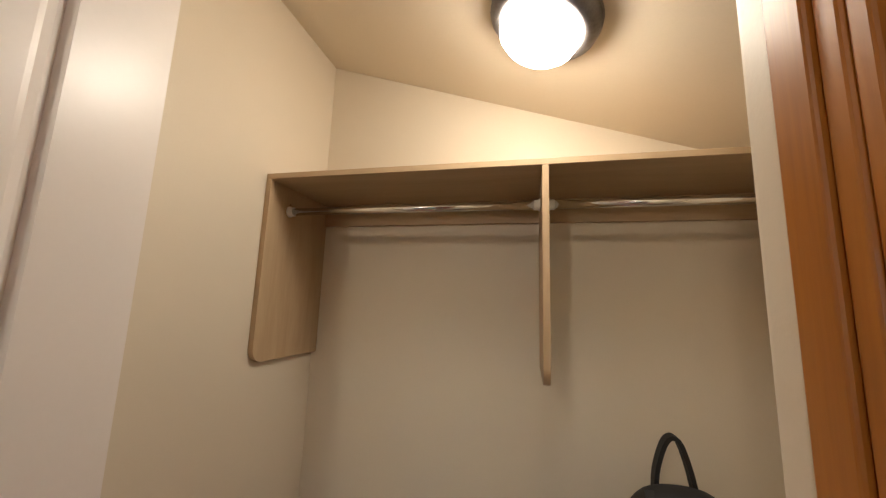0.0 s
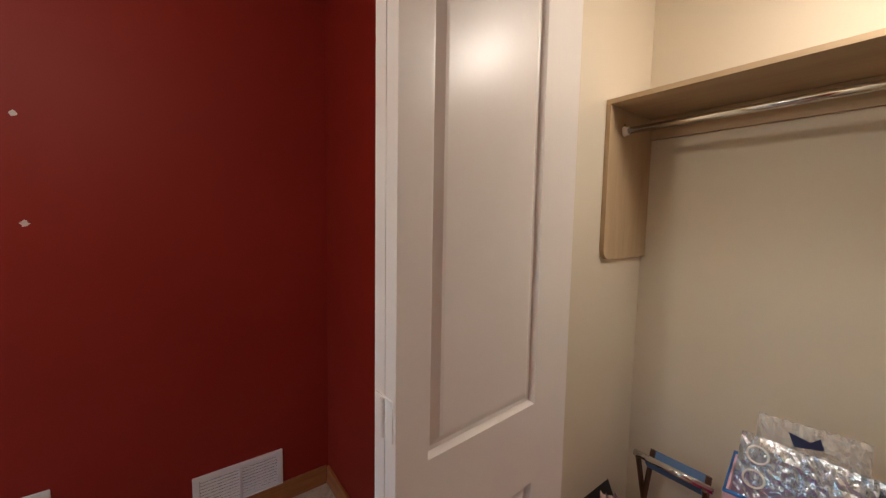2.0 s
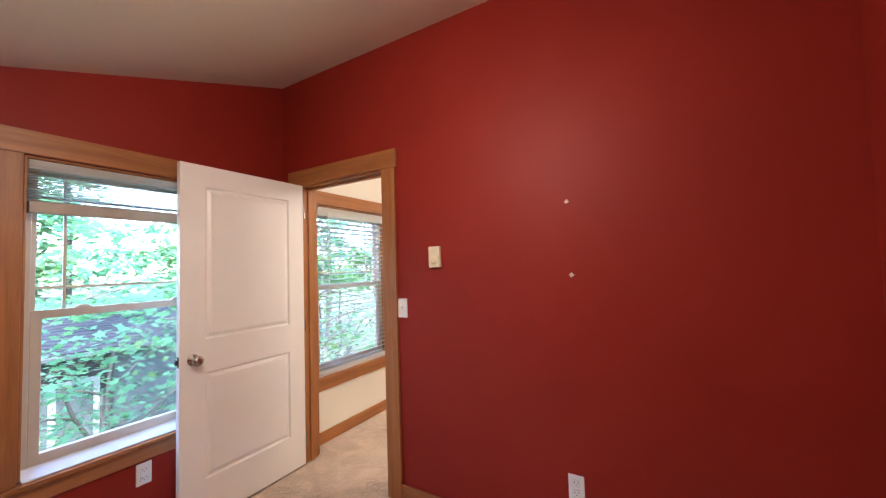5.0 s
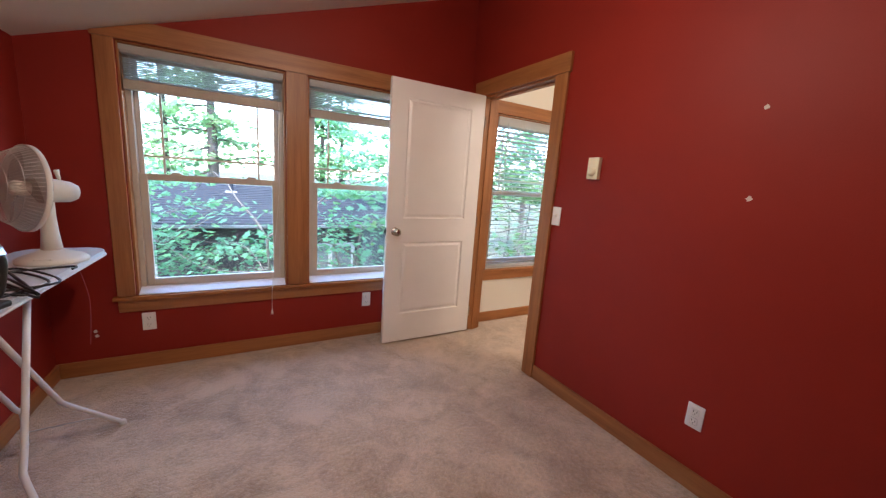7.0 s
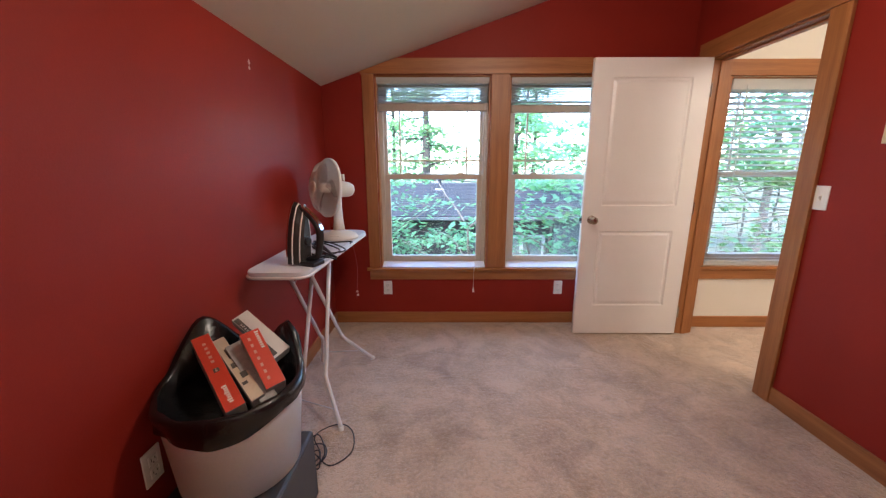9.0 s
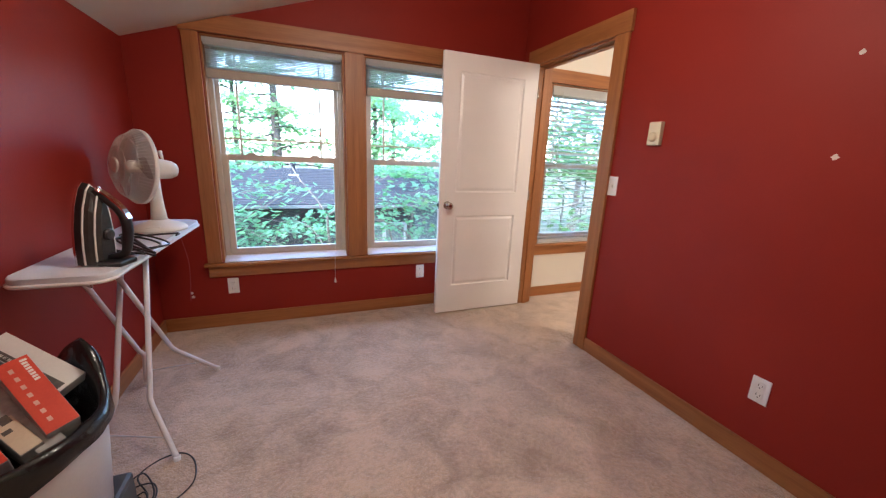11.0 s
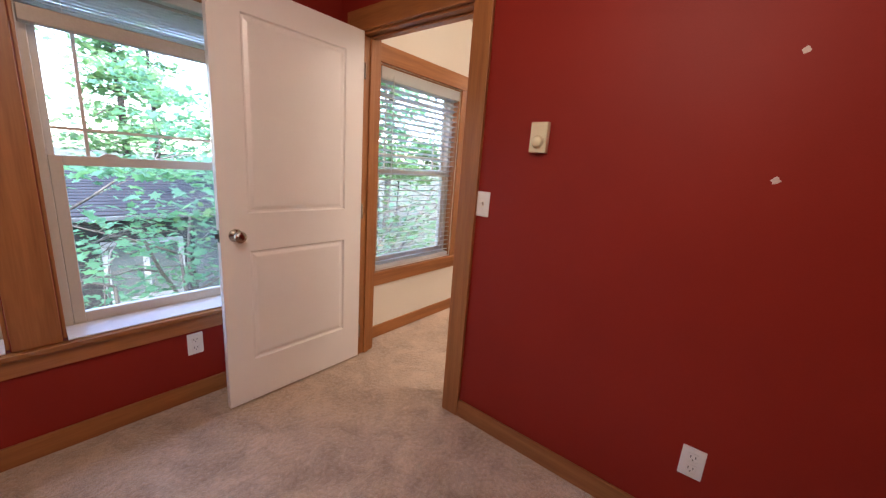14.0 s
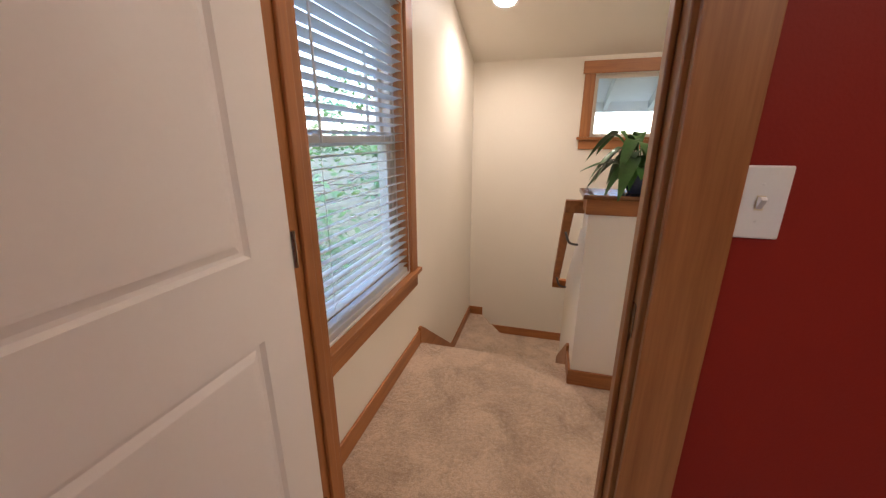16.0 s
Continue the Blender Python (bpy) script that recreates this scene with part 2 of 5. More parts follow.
def thing(name, where, label, category, group=""):
    ob = new(name)
    ob.empty_display_size = 0.05
    ob.matrix_basis = where if isinstance(where, Matrix) else Matrix.Translation(where)
    return tagged(ob, label, category, group)


BM = bmesh.new

# ---- the shell: bedroom, closet, stair hall ----
W, S = -2.79, -3.16                       # bedroom west and south wall faces; east is x = 0, north is y = 0
SLOPE, RIDGE = 0.3416, 2.865              # roof slope; ceiling height at the east wall
HN, HE = -0.09, 2.87                      # hall north and east wall faces
CB, CE, CW = -4.285, -1.012, -2.70          # closet back, east and west wall faces
FRONT = S - 0.125                         # closet side of the closet's front wall


def roof(x):
    return RIDGE + SLOPE * x if x <= 0.06 else RIDGE + SLOPE * 0.06 - SLOPE * (x - 0.06)


def wall_y(bm, x0, x1, y0, y1, z0=0.0, z1=None):
    """A piece of wall that runs along x, up to the sloped ceiling or to z1."""
    if z1 is None:
        xs = [x0, x1] if not (x0 < 0.06 < x1) else [x0, 0.06, x1]
        pts = [(x0, z0), (x1, z0)] + [(x, roof(x) + 0.02) for x in reversed(xs)]
        return prism(bm, pts, "y", y0, y1)
    return box(bm, x0, x1, y0, y1, z0, z1)


WIN = [(-2.385, -1.505), (-1.36, -0.48)]  # clear openings of the bedroom windows
WZ0, WZ1 = 0.49, 1.99
HWX, HWZ = (0.235, 1.12), (0.53, 1.955)   # hall window
bm = BM()
wall_y(bm, W - 0.16, WIN[0][0], 0, 0.15, -0.3)
wall_y(bm, WIN[0][0], WIN[1][1], 0, 0.15, WZ1)
box(bm, WIN[0][0], WIN[1][1], 0, 0.15, -0.3, WZ0)
box(bm, WIN[0][1], WIN[1][0], 0, 0.15, WZ0, WZ1)
wall_y(bm, WIN[1][1], 0.06, 0, 0.15)
structure("wall_north", bm, RED, "dark red painted wall with a pair of windows", "wall")
bm = BM()
prism(bm, [(S - 0.06, -0.3), (0, -0.3), (0, roof(W) + 0.02), (S - 0.06, roof(W) + 0.02)], "x", W - 0.16, W)
structure("wall_west", bm, RED, "dark red painted wall with scuffs and filled nail holes", "wall")

DY0, DY1, DZ = -1.012, -0.205, 2.05       # bedroom door opening in the east wall
bm = BM()
box(bm, 0, 0.06, S - 0.06, DY0, -0.3, RIDGE + 0.02)
box(bm, 0, 0.06, DY1, 0, -0.3, RIDGE + 0.02)
box(bm, 0, 0.06, DY0, DY1, DZ, RIDGE + 0.02)
structure("wall_east", bm, RED, "dark red painted wall with a doorway", "wall")
bm = BM()
box(bm, 0.06, 0.12, -2.6, DY0, -0.3, roof(0.12) + 0.02)
box(bm, 0.06, 0.12, DY1, 0.1, -0.3, roof(0.12) + 0.02)
box(bm, 0.06, 0.12, DY0, DY1, DZ, roof(0.12) + 0.02)
structure("wall_hall_west", bm, HALLPAINT, "cream painted hall side of the bedroom wall", "wall")

OX0, OX1, OZ = -2.095, -1.13, 2.10        # closet opening in the south wall
bm = BM()
wall_y(bm, W, OX0, S - 0.06, S)
wall_y(bm, OX1, 0, S - 0.06, S)
wall_y(bm, OX0, OX1, S - 0.06, S, OZ)
structure("wall_south", bm, RED, "dark red painted wall beside the closet", "wall")
bm = BM()
wall_y(bm, CW - 0.1, OX0 - 0.012, FRONT, S - 0.06)
prism(bm, [(OX0 - 0.0125, S - 0.06), (OX0 + 0.004, S - 0.06), (OX0 + 0.004, FRONT + 0.016)] + [(OX0 - 0.012 + 0.016 * math.cos(k * math.pi / 16), FRONT + 0.016 - 0.016 * math.sin(k * math.pi / 16)) for k in range(1, 9)] + [(OX0 - 0.0125, FRONT)], "z", 0.0, OZ)
wall_y(bm, OX1, 0, FRONT, S - 0.06)
wall_y(bm, OX0, OX1, FRONT, S - 0.06, OZ)
structure("wall_closet_front", bm, CREAM, "cream painted inner side of the closet's front wall", "wall")
bm = BM()
wall_y(bm, CW - 0.1, 0, CB - 0.1, CB)
structure("wall_closet_back", bm, CREAM, "plain cream painted closet back wall", "wall")
bm = BM()
box(bm, CE, CE + 0.1, CB, FRONT, 0, roof(CE) + 0.02)
structure("wall_closet_east", bm, CREAM, "plain cream painted closet side wall", "wall")
bm = BM()
box(bm, CW - 0.1, CW, CB, FRONT, 0, roof(CW) + 0.02)
structure("wall_closet_west", bm, CREAM, "plain cream painted closet side wall", "wall")

for nm, a, b, y0, y1, mat, label in (("ceiling", W - 0.16, 0.06, S - 1.3, 0.15, CEIL, "off-white painted sloping attic ceiling"), ("ceiling_hall", 0.06, HE + 0.1, -2.7, 0.15, HALLPAINT, "pale cream sloping stair hall ceiling")):
    bm = BM()
    prism(bm, [(a, roof(a)), (b, roof(b)), (b, roof(b) + 0.1), (a, roof(a) + 0.1)], "y", y0, y1)
    structure(nm, bm, mat, label, "ceiling")

bm = BM()
box(bm, W, 0.0, S, 0, -0.06, 0)
box(bm, OX0, OX1, FRONT, S, -0.06, 0)
box(bm, CW, CE, CB, FRONT, -0.06, 0)
box(bm, 0.0, 0.12, DY0, DY1, -0.06, 0)
structure("floor", bm, CARPET, "beige cut-pile carpet with worn, mottled tracks", "carpet")

# hall walls
SX0, SX1, SZ0, SZ1 = -1.74, -1.136, 1.276, 1.786   # small hall window in the east wall (y range, z range)
bm = BM()
wall_y(bm, 0.12, HWX[0], HN, 0.06, -0.3)
wall_y(bm, HWX[1], HE + 0.1, HN, 0.06, -2.7)
wall_y(bm, HWX[0], HWX[1], HN, 0.06, HWZ[1])
box(bm, HWX[0], HWX[1], HN, 0.06, -0.3, HWZ[0])
structure("wall_hall_north", bm, HALLPAINT, "cream painted stair hall wall with a window", "wall")
bm = BM()
top = roof(HE) + 0.02
box(bm, HE, HE + 0.12, SX1, HN, -2.7, top)
box(bm, HE, HE + 0.12, -2.6, SX0, -2.7, top)
box(bm, HE, HE + 0.12, SX0, SX1, -2.7, SZ0)
box(bm, HE, HE + 0.12, SX0, SX1, SZ1, top)
structure("wall_hall_east", bm, HALLPAINT, "cream painted stairwell wall with a small window", "wall")
bm = BM()
wall_y(bm, 0.06, HE + 0.12, -2.7, -2.6, -2.7)
structure("wall_hall_south", bm, HALLPAINT, "plain cream painted hall wall", "wall")
bm = BM()
box(bm, 0.108, 1.27, -2.6, HN, -0.2, 0, 0.012)
structure("floor_hall", bm, CARPET, "beige carpeted stair landing", "carpet")


# ---- trim ----
def casing(name, pieces, label):
    """Flat boards round an opening; each piece is a box and its material."""
    ob = tagged(new(name), label, "trim", kind="structure")
    for b, m in pieces:
        part("board", box(BM(), *b, 0.003), m, ob)
    return ob


def baseboard(name, runs, label="fir baseboard along the wall"):
    ob = tagged(new(name), label, "baseboard", kind="structure")
    for x0, x1, y0, y1 in runs:
        part("board", box(BM(), x0, x1, y0, y1, 0.002, 0.098, 0.003), TRIM_X if x1 - x0 > y1 - y0 else TRIM_Y, ob)
    return ob


T = 0.014
baseboard("baseboard", [(W + T, -0.001, -T, -0.001), (W + 0.001, W + T, S + T, -0.001), (-T, -0.001, S + T, DY0 - 0.098),
                        (OX1 + 0.09, -T, S + 0.001, S + T), (W + T, OX0 - 0.15, S + 0.001, S + T)])
baseboard("baseboard_hall", [(0.135, 1.255, HN - T, HN - 0.001), (0.121, 0.134, -2.58, DY0 - 0.098)], "fir baseboard along the landing")

# bedroom window casing; the head board is cut to the ceiling's slope
x0, x1 = -2.477, -0.388
pieces = [((x0, WIN[0][0] - 0.003, -0.02, -0.001, 0.497, 1.992), TRIM_V), ((WIN[1][1] + 0.003, x1, -0.02, -0.001, 0.497, 1.992), TRIM_V),
          ((WIN[0][1] + 0.003, WIN[1][0] - 0.003, -0.02, -0.001, 0.497, 1.992), TRIM_V),
          ((x0 - 0.02, x1 + 0.02, -0.045, -0.001, 0.472, 0.495), STOOL_X), ((x0, x1, -0.019, -0.001, 0.392, 0.471), TRIM_X)]
ob = casing("trim", pieces, "fir casing, stool and apron round the pair of windows")
bm = BM()
xs = (2.105 - RIDGE) / SLOPE
prism(bm, [(x0 - 0.01, 1.993), (x1 + 0.01, 1.993), (x1 + 0.01, 2.105), (xs, 2.105 - 0.004), (x0 - 0.01, roof(x0 - 0.01) - 0.004)], "y", -0.024, -0.001)
part("board", bm, TRIM_X, ob)

# bedroom door jamb and casings
pieces = [((-0.02, -0.001, DY0 - 0.097, DY0 + 0.006, 0.002, DZ - 0.004), TRIM_V), ((-0.02, -0.001, DY1 - 0.006, DY1 + 0.097, 0.002, DZ - 0.004), TRIM_V),
          ((-0.025, -0.001, DY0 - 0.112, DY1 + 0.112, DZ - 0.003, DZ + 0.112), TRIM_Y),
          ((0.001, 0.119, DY0 - 0.0, DY0 + 0.016, 0.002, DZ - 0.016), TRIM_V), ((0.001, 0.119, DY1 - 0.016, DY1, 0.002, DZ - 0.016), TRIM_V),
          ((0.001, 0.119, DY0, DY1, DZ - 0.015, DZ), TRIM_Y),
          ((0.045, 0.08, DY0 + 0.017, DY0 + 0.028, 0.002, DZ - 0.028), TRIM_V), ((0.045, 0.08, DY1 - 0.028, DY1 - 0.017, 0.002, DZ - 0.028), TRIM_V),
          ((0.045, 0.08, DY0 + 0.017, DY1 - 0.017, DZ - 0.027, DZ - 0.016), TRIM_Y),
          ((0.121, 0.14, DY0 - 0.097, DY0 + 0.006, 0.002, DZ - 0.004), TRIM_V), ((0.121, 0.14, DY1 - 0.006, HN - 0.016, 0.002, DZ - 0.004), TRIM_V),
          ((0.121, 0.145, DY0 - 0.112, HN - 0.001, DZ - 0.003, DZ + 0.112), TRIM_Y)]
ob = casing("trim_door", pieces, "fir jamb and casing round the bedroom doorway")
part("strike_plate", box(BM(), 0.02, 0.044, DY0 + 0.0165, DY0 + 0.0185, 0.88, 0.95, 0.0008), METAL, ob, "worn metal strike plate")

# closet opening: fir jamb and casing
pieces = [((OX0 - 0.15, OX0 + 0.006, S + 0.001, S + 0.019, 0.002, OZ - 0.004), LAMPLIT_V), ((OX1 - 0.006, OX1 + 0.085, S + 0.001, S + 0.019, 0.002, OZ - 0.004), LAMPLIT_V),
          ((OX0 - 0.165, OX1 + 0.1, S + 0.001, S + 0.024, OZ - 0.003, OZ + 0.105), TRIM_X),
          ((OX0, OX0 + 0.012, S - 0.066, S - 0.024, 0.002, OZ - 0.013), LAMPLIT_V), ((OX0, OX0 + 0.008, S - 0.0215, S, 0.002, OZ - 0.013), LAMPLIT_V),
          ((OX1 - 0.012, OX1, S - 0.062, S, 0.002, OZ - 0.013), LAMPLIT_V), ((OX0, OX1, S - 0.062, S, OZ - 0.012, OZ), TRIM_X)]
casing("trim_closet", pieces, "fir jamb and casing round the closet opening, lamplight in its orange")

# hall window casing and small window casing
hx0, hx1 = HWX[0] - 0.09, HWX[1] + 0.09
pieces = [((hx0, HWX[0] - 0.003, HN - 0.019, HN - 0.001, HWZ[0] + 0.005, HWZ[1] + 0.002), TRIM_V), ((HWX[1] + 0.003, hx1, HN - 0.019, HN - 0.001, HWZ[0] + 0.005, HWZ[1] + 0.002), TRIM_V),
          ((hx0 - 0.0, hx1 + 0.02, HN - 0.024, HN - 0.001, HWZ[1] + 0.003, HWZ[1] + 0.115), TRIM_X),
          ((hx0 - 0.0, hx1 + 0.022, HN - 0.04, HN - 0.001, HWZ[0] - 0.02, HWZ[0] + 0.004), TRIM_X), ((hx0, hx1, HN - 0.018, HN - 0.001, HWZ[0] - 0.105, HWZ[0] - 0.021), TRIM_X)]
casing("trim_hall_window", pieces, "fir casing, stool and apron round the hall window")
pieces = [((HE - 0.019, HE - 0.001, SX1 + 0.003, SX1 + 0.09, SZ0 + 0.003, SZ1 + 0.002), TRIM_V), ((HE - 0.019, HE - 0.001, SX0 - 0.09, SX0 - 0.003, SZ0 + 0.003, SZ1 + 0.002), TRIM_V),
          ((HE - 0.024, HE - 0.001, SX0 - 0.11, SX1 + 0.105, SZ1 + 0.003, SZ1 + 0.1), TRIM_Y), ((HE - 0.04, HE - 0.001, SX0 - 0.11, SX1 + 0.11, SZ0 - 0.02, SZ0 + 0.002), TRIM_Y),
          ((HE - 0.019, HE - 0.001, SX0 - 0.09, SX1 + 0.09, SZ0 - 0.1, SZ0 - 0.021), TRIM_Y)]
casing("trim_small_window", pieces, "fir casing round the small stairwell window")

# wooden liners inside the window openings; the pale sills slope up to the sash
# The sill wood's bright reflection of the sky is put in as white colour.
SKYSHEEN = material("sky_sheen_sill", (0.80, 0.77, 0.74), 0.16, second=(0.76, 0.73, 0.70), scale=4, fine=90, bump=0.05, depth=0.0006)
for nm, (a, b), z0, z1, yy, deep, rise in (("trim_liner_1", WIN[0], WZ0, WZ1, 0.0, 0.079, 0.03), ("trim_liner_2", WIN[1], WZ0, WZ1, 0.0, 0.079, 0.03), ("trim_liner_3", HWX, HWZ[0], HWZ[1], HN, 0.059, 0.002)):
    ob = casing(nm, [((a + 0.0005, a + 0.012, yy + 0.001, yy + deep, z0 + 0.012, z1 - 0.012), TRIM_V), ((b - 0.012, b - 0.0005, yy + 0.001, yy + deep, z0 + 0.012, z1 - 0.012), TRIM_V),
                     ((a + 0.001, b - 0.001, yy + 0.001, yy + deep, z1 - 0.012, z1 - 0.001), TRIM_X)],
                "fir reveal boards with a pale sill inside the window opening")
    part("sill", prism(BM(), [(yy - 0.018 * (rise > 0.01), z0 + 0.0075), (yy - 0.018 * (rise > 0.01), z0 + 0.012), (yy + deep - 0.006, z0 + 0.012 + rise), (yy + deep - 0.006, z0 + 0.0075)], "x", a + 0.013, b - 0.013), SKYSHEEN, ob, "glossy sill with the sky's reflection put in as white")


# ---- windows ----
def frame_bars(bm, x0, x1, y0, y1, z0, z1, t, tb=None):
    """A rectangular frame of bars of width t (bottom bar tb)."""
    tb = tb or t
    box(bm, x0, x0 + t, y0, y1, z0, z1, 0.002, 1), box(bm, x1 - t, x1, y0, y1, z0, z1, 0.002, 1)
    box(bm, x0 + t, x1 - t, y0, y1, z0, z0 + tb, 0.002, 1), box(bm, x0 + t, x1 - t, y0, y1, z1 - t, z1, 0.002, 1)
    return bm


def pane(parent, x0, x1, y, z0, z1):
    ob = part("pane", box(BM(), x0, x1, y, y + 0.004, z0, z1), GLASS, parent)
    ob.visible_shadow = False
    return ob


def hung_window(name, x0, x1, z0, z1, zm, label, back=0.0):
    """A vinyl single-hung window: fixed upper sash with a border grille, lower sash in front of it."""
    ob = tagged(new(name), label, "window", kind="structure")
    ob.location = (0, back, 0)
    x0, x1, z0, z1 = x0 + 0.012, x1 - 0.012, z0 + 0.012, z1 - 0.012
    part("window_frame", frame_bars(BM(), x0, x1, 0.045, 0.125, z0, z1, 0.03), VINYL, ob)
    a, b = x0 + 0.03, x1 - 0.03
    up = part("upper_sash", frame_bars(BM(), a, b, 0.092, 0.118, zm - 0.012, z1 - 0.03, 0.026), VINYL, ob)
    pane(up, a + 0.02, b - 0.02, 0.103, zm, z1 - 0.05)
    for f in (0.16, 0.84):
        xx = a + (b - a) * f
        part("muntin", box(BM(), xx - 0.006, xx + 0.006, 0.099, 0.111, zm + 0.014, z1 - 0.056), VINYL, up)
    for zz in (zm + 0.13, z1 - 0.16):
        part("muntin", box(BM(), a + 0.026, b - 0.026, 0.0985, 0.1115, zz - 0.006, zz + 0.006), VINYL, up)
    low = part("lower_sash", frame_bars(BM(), a + 0.002, b - 0.002, 0.055, 0.085, z0 + 0.03, zm + 0.022, 0.04, 0.045), VINYL, ob)
    pane(low, a + 0.03, b - 0.03, 0.068, z0 + 0.06, zm - 0.01)
    for f in (0.24, 0.78):
        xx = a + (b - a) * f
        part("sash_lock", prism(BM(), [(xx - 0.035, zm + 0.022), (xx + 0.035, zm + 0.022), (xx + 0.018, zm + 0.036), (xx - 0.018, zm + 0.036)], "y", 0.058, 0.082, 0.002), VINYL, low)
    return ob


hung_window("window_1", *WIN[0], WZ0, WZ1, 1.235, "white vinyl single-hung window with a grille in its upper sash", 0.022)
hung_window("window_2", *WIN[1], WZ0, WZ1, 1.235, "white vinyl single-hung window, half hidden by the open door", 0.022)
hung_window("window_3", *HWX, HWZ[0], HWZ[1], 1.255, "white vinyl single-hung hall window behind a slatted blind", HN + 0.015)
ob = tagged(new("window_4"), "small fixed white vinyl window high on the stairwell wall", "window", kind="structure")
bm = BM()
for y0, y1, z0, z1 in ((SX0, SX0 + 0.03, SZ0, SZ1), (SX1 - 0.03, SX1, SZ0, SZ1), (SX0 + 0.03, SX1 - 0.03, SZ0, SZ0 + 0.03), (SX0 + 0.03, SX1 - 0.03, SZ1 - 0.03, SZ1)):
    box(bm, HE + 0.05, HE + 0.1, y0, y1, z0, z1, 0.002, 1)
part("window_frame", bm, VINYL, ob)
p = part("pane", box(BM(), HE + 0.07, HE + 0.074, SX0 + 0.02, SX1 - 0.02, SZ0 + 0.02, SZ1 - 0.02), GLASS, ob)
p.visible_shadow = False


# ---- blinds ----
def slat(bm, x0, x1, y, z, depth, tilt, crown=0.003):
    """One gently curved slat, tilted about its length."""
    c, s = math.cos(tilt), math.sin(tilt)
    pts = []
    for i in range(5):
        u = (i / 4 - 0.5) * depth
        v = crown * (1 - (2 * i / 4 - 1) ** 2)
        pts.append((y + u * c - v * s, z + u * s + v * c))
    lo = [(p[0], p[1] - 0.0013) for p in reversed(pts)]
    return prism(bm, pts + lo, "x", x0, x1)


# Shade on the room side of the raised bottom rails, put in as taupe.
RAILSHADE = material("shaded_blind_rail", (0.46, 0.40, 0.33), 0.5, second=(0.40, 0.345, 0.285), scale=9, fine=120, bump=0.03, depth=0.0004)


def blind(name, x0, x1, y, ztop, zbot, count, tilt, label, depth=0.05, lowest=None, rail=0.028, valance=0.06):
    ob = thing(name, (0, 0, 0), label, "window blind")
    part("head_rail", box(BM(), x0, x1, y - 0.026, y + 0.026, ztop - 0.042, ztop - 0.004, 0.002), BLIND, ob)
    part("valance", box(BM(), x0 - 0.003, x1 + 0.003, y - 0.034, y - 0.028, ztop - valance, ztop, 0.0015), BLIND, ob)
    me = None
    for i in range(count):
        z = ztop - 0.062 - (ztop - 0.062 - zbot - rail) * (i + 0.5) / count
        s = part("slat", slat(BM(), x0 + 0.004, x1 - 0.004, y, 0, depth, tilt), BLIND, ob) if me is None else new("slat", me)
        me = s.data
        s.parent = ob
        s.location = (0, 0, z)
    part("bottom_rail", box(BM(), x0 + 0.003, x1 - 0.003, y - depth / 2, y + depth / 2, zbot, zbot + rail, 0.003), BLIND if rail < 0.04 else RAILSHADE, ob)
    for f in (0.14, 0.86):
        xx = x0 + (x1 - x0) * f
        for dy in (-depth / 2 - 0.001, depth / 2 + 0.001):
            part("ladder_cord", tube(BM(), [(xx, y + dy, zbot + rail), (xx, y + dy, ztop - 0.04)], 0.0011, 5), BLIND, ob)
    return ob


for i, (a, b) in enumerate(WIN):
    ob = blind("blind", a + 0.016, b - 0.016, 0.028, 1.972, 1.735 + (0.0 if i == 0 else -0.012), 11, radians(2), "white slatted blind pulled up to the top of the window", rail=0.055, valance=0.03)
    xx = b - 0.05
    part("pull_cord", tube(BM(), curve_pts([(xx, -0.008, 1.93), (xx + 0.012, -0.026, 1.4), (xx - 0.05, -0.052, 0.6), (xx - 0.06, -0.053, 0.33)], 8), 0.0013, 5), BLIND, ob)
    bm = BM()
    spin(bm, [(0.002, 0.335), (0.006, 0.32), (0.009, 0.30), (0.006, 0.292)], (xx - 0.06, -0.053, 0), 10)
    part("tassel", bm, PLATE, ob)
ob = blind("blind", HWX[0] + 0.016, HWX[1] - 0.016, HN + 0.028, HWZ[1] - 0.014, HWZ[0] + 0.016, 32, radians(-12), "white slatted blind, lowered with its slats open", valance=0.075)
part("tilt_wand", tube(BM(), [(HWX[0] + 0.12, HN - 0.010, HWZ[1] - 0.06), (HWX[0] + 0.125, HN - 0.012, 1.25)], 0.004, 6), BLIND, ob)


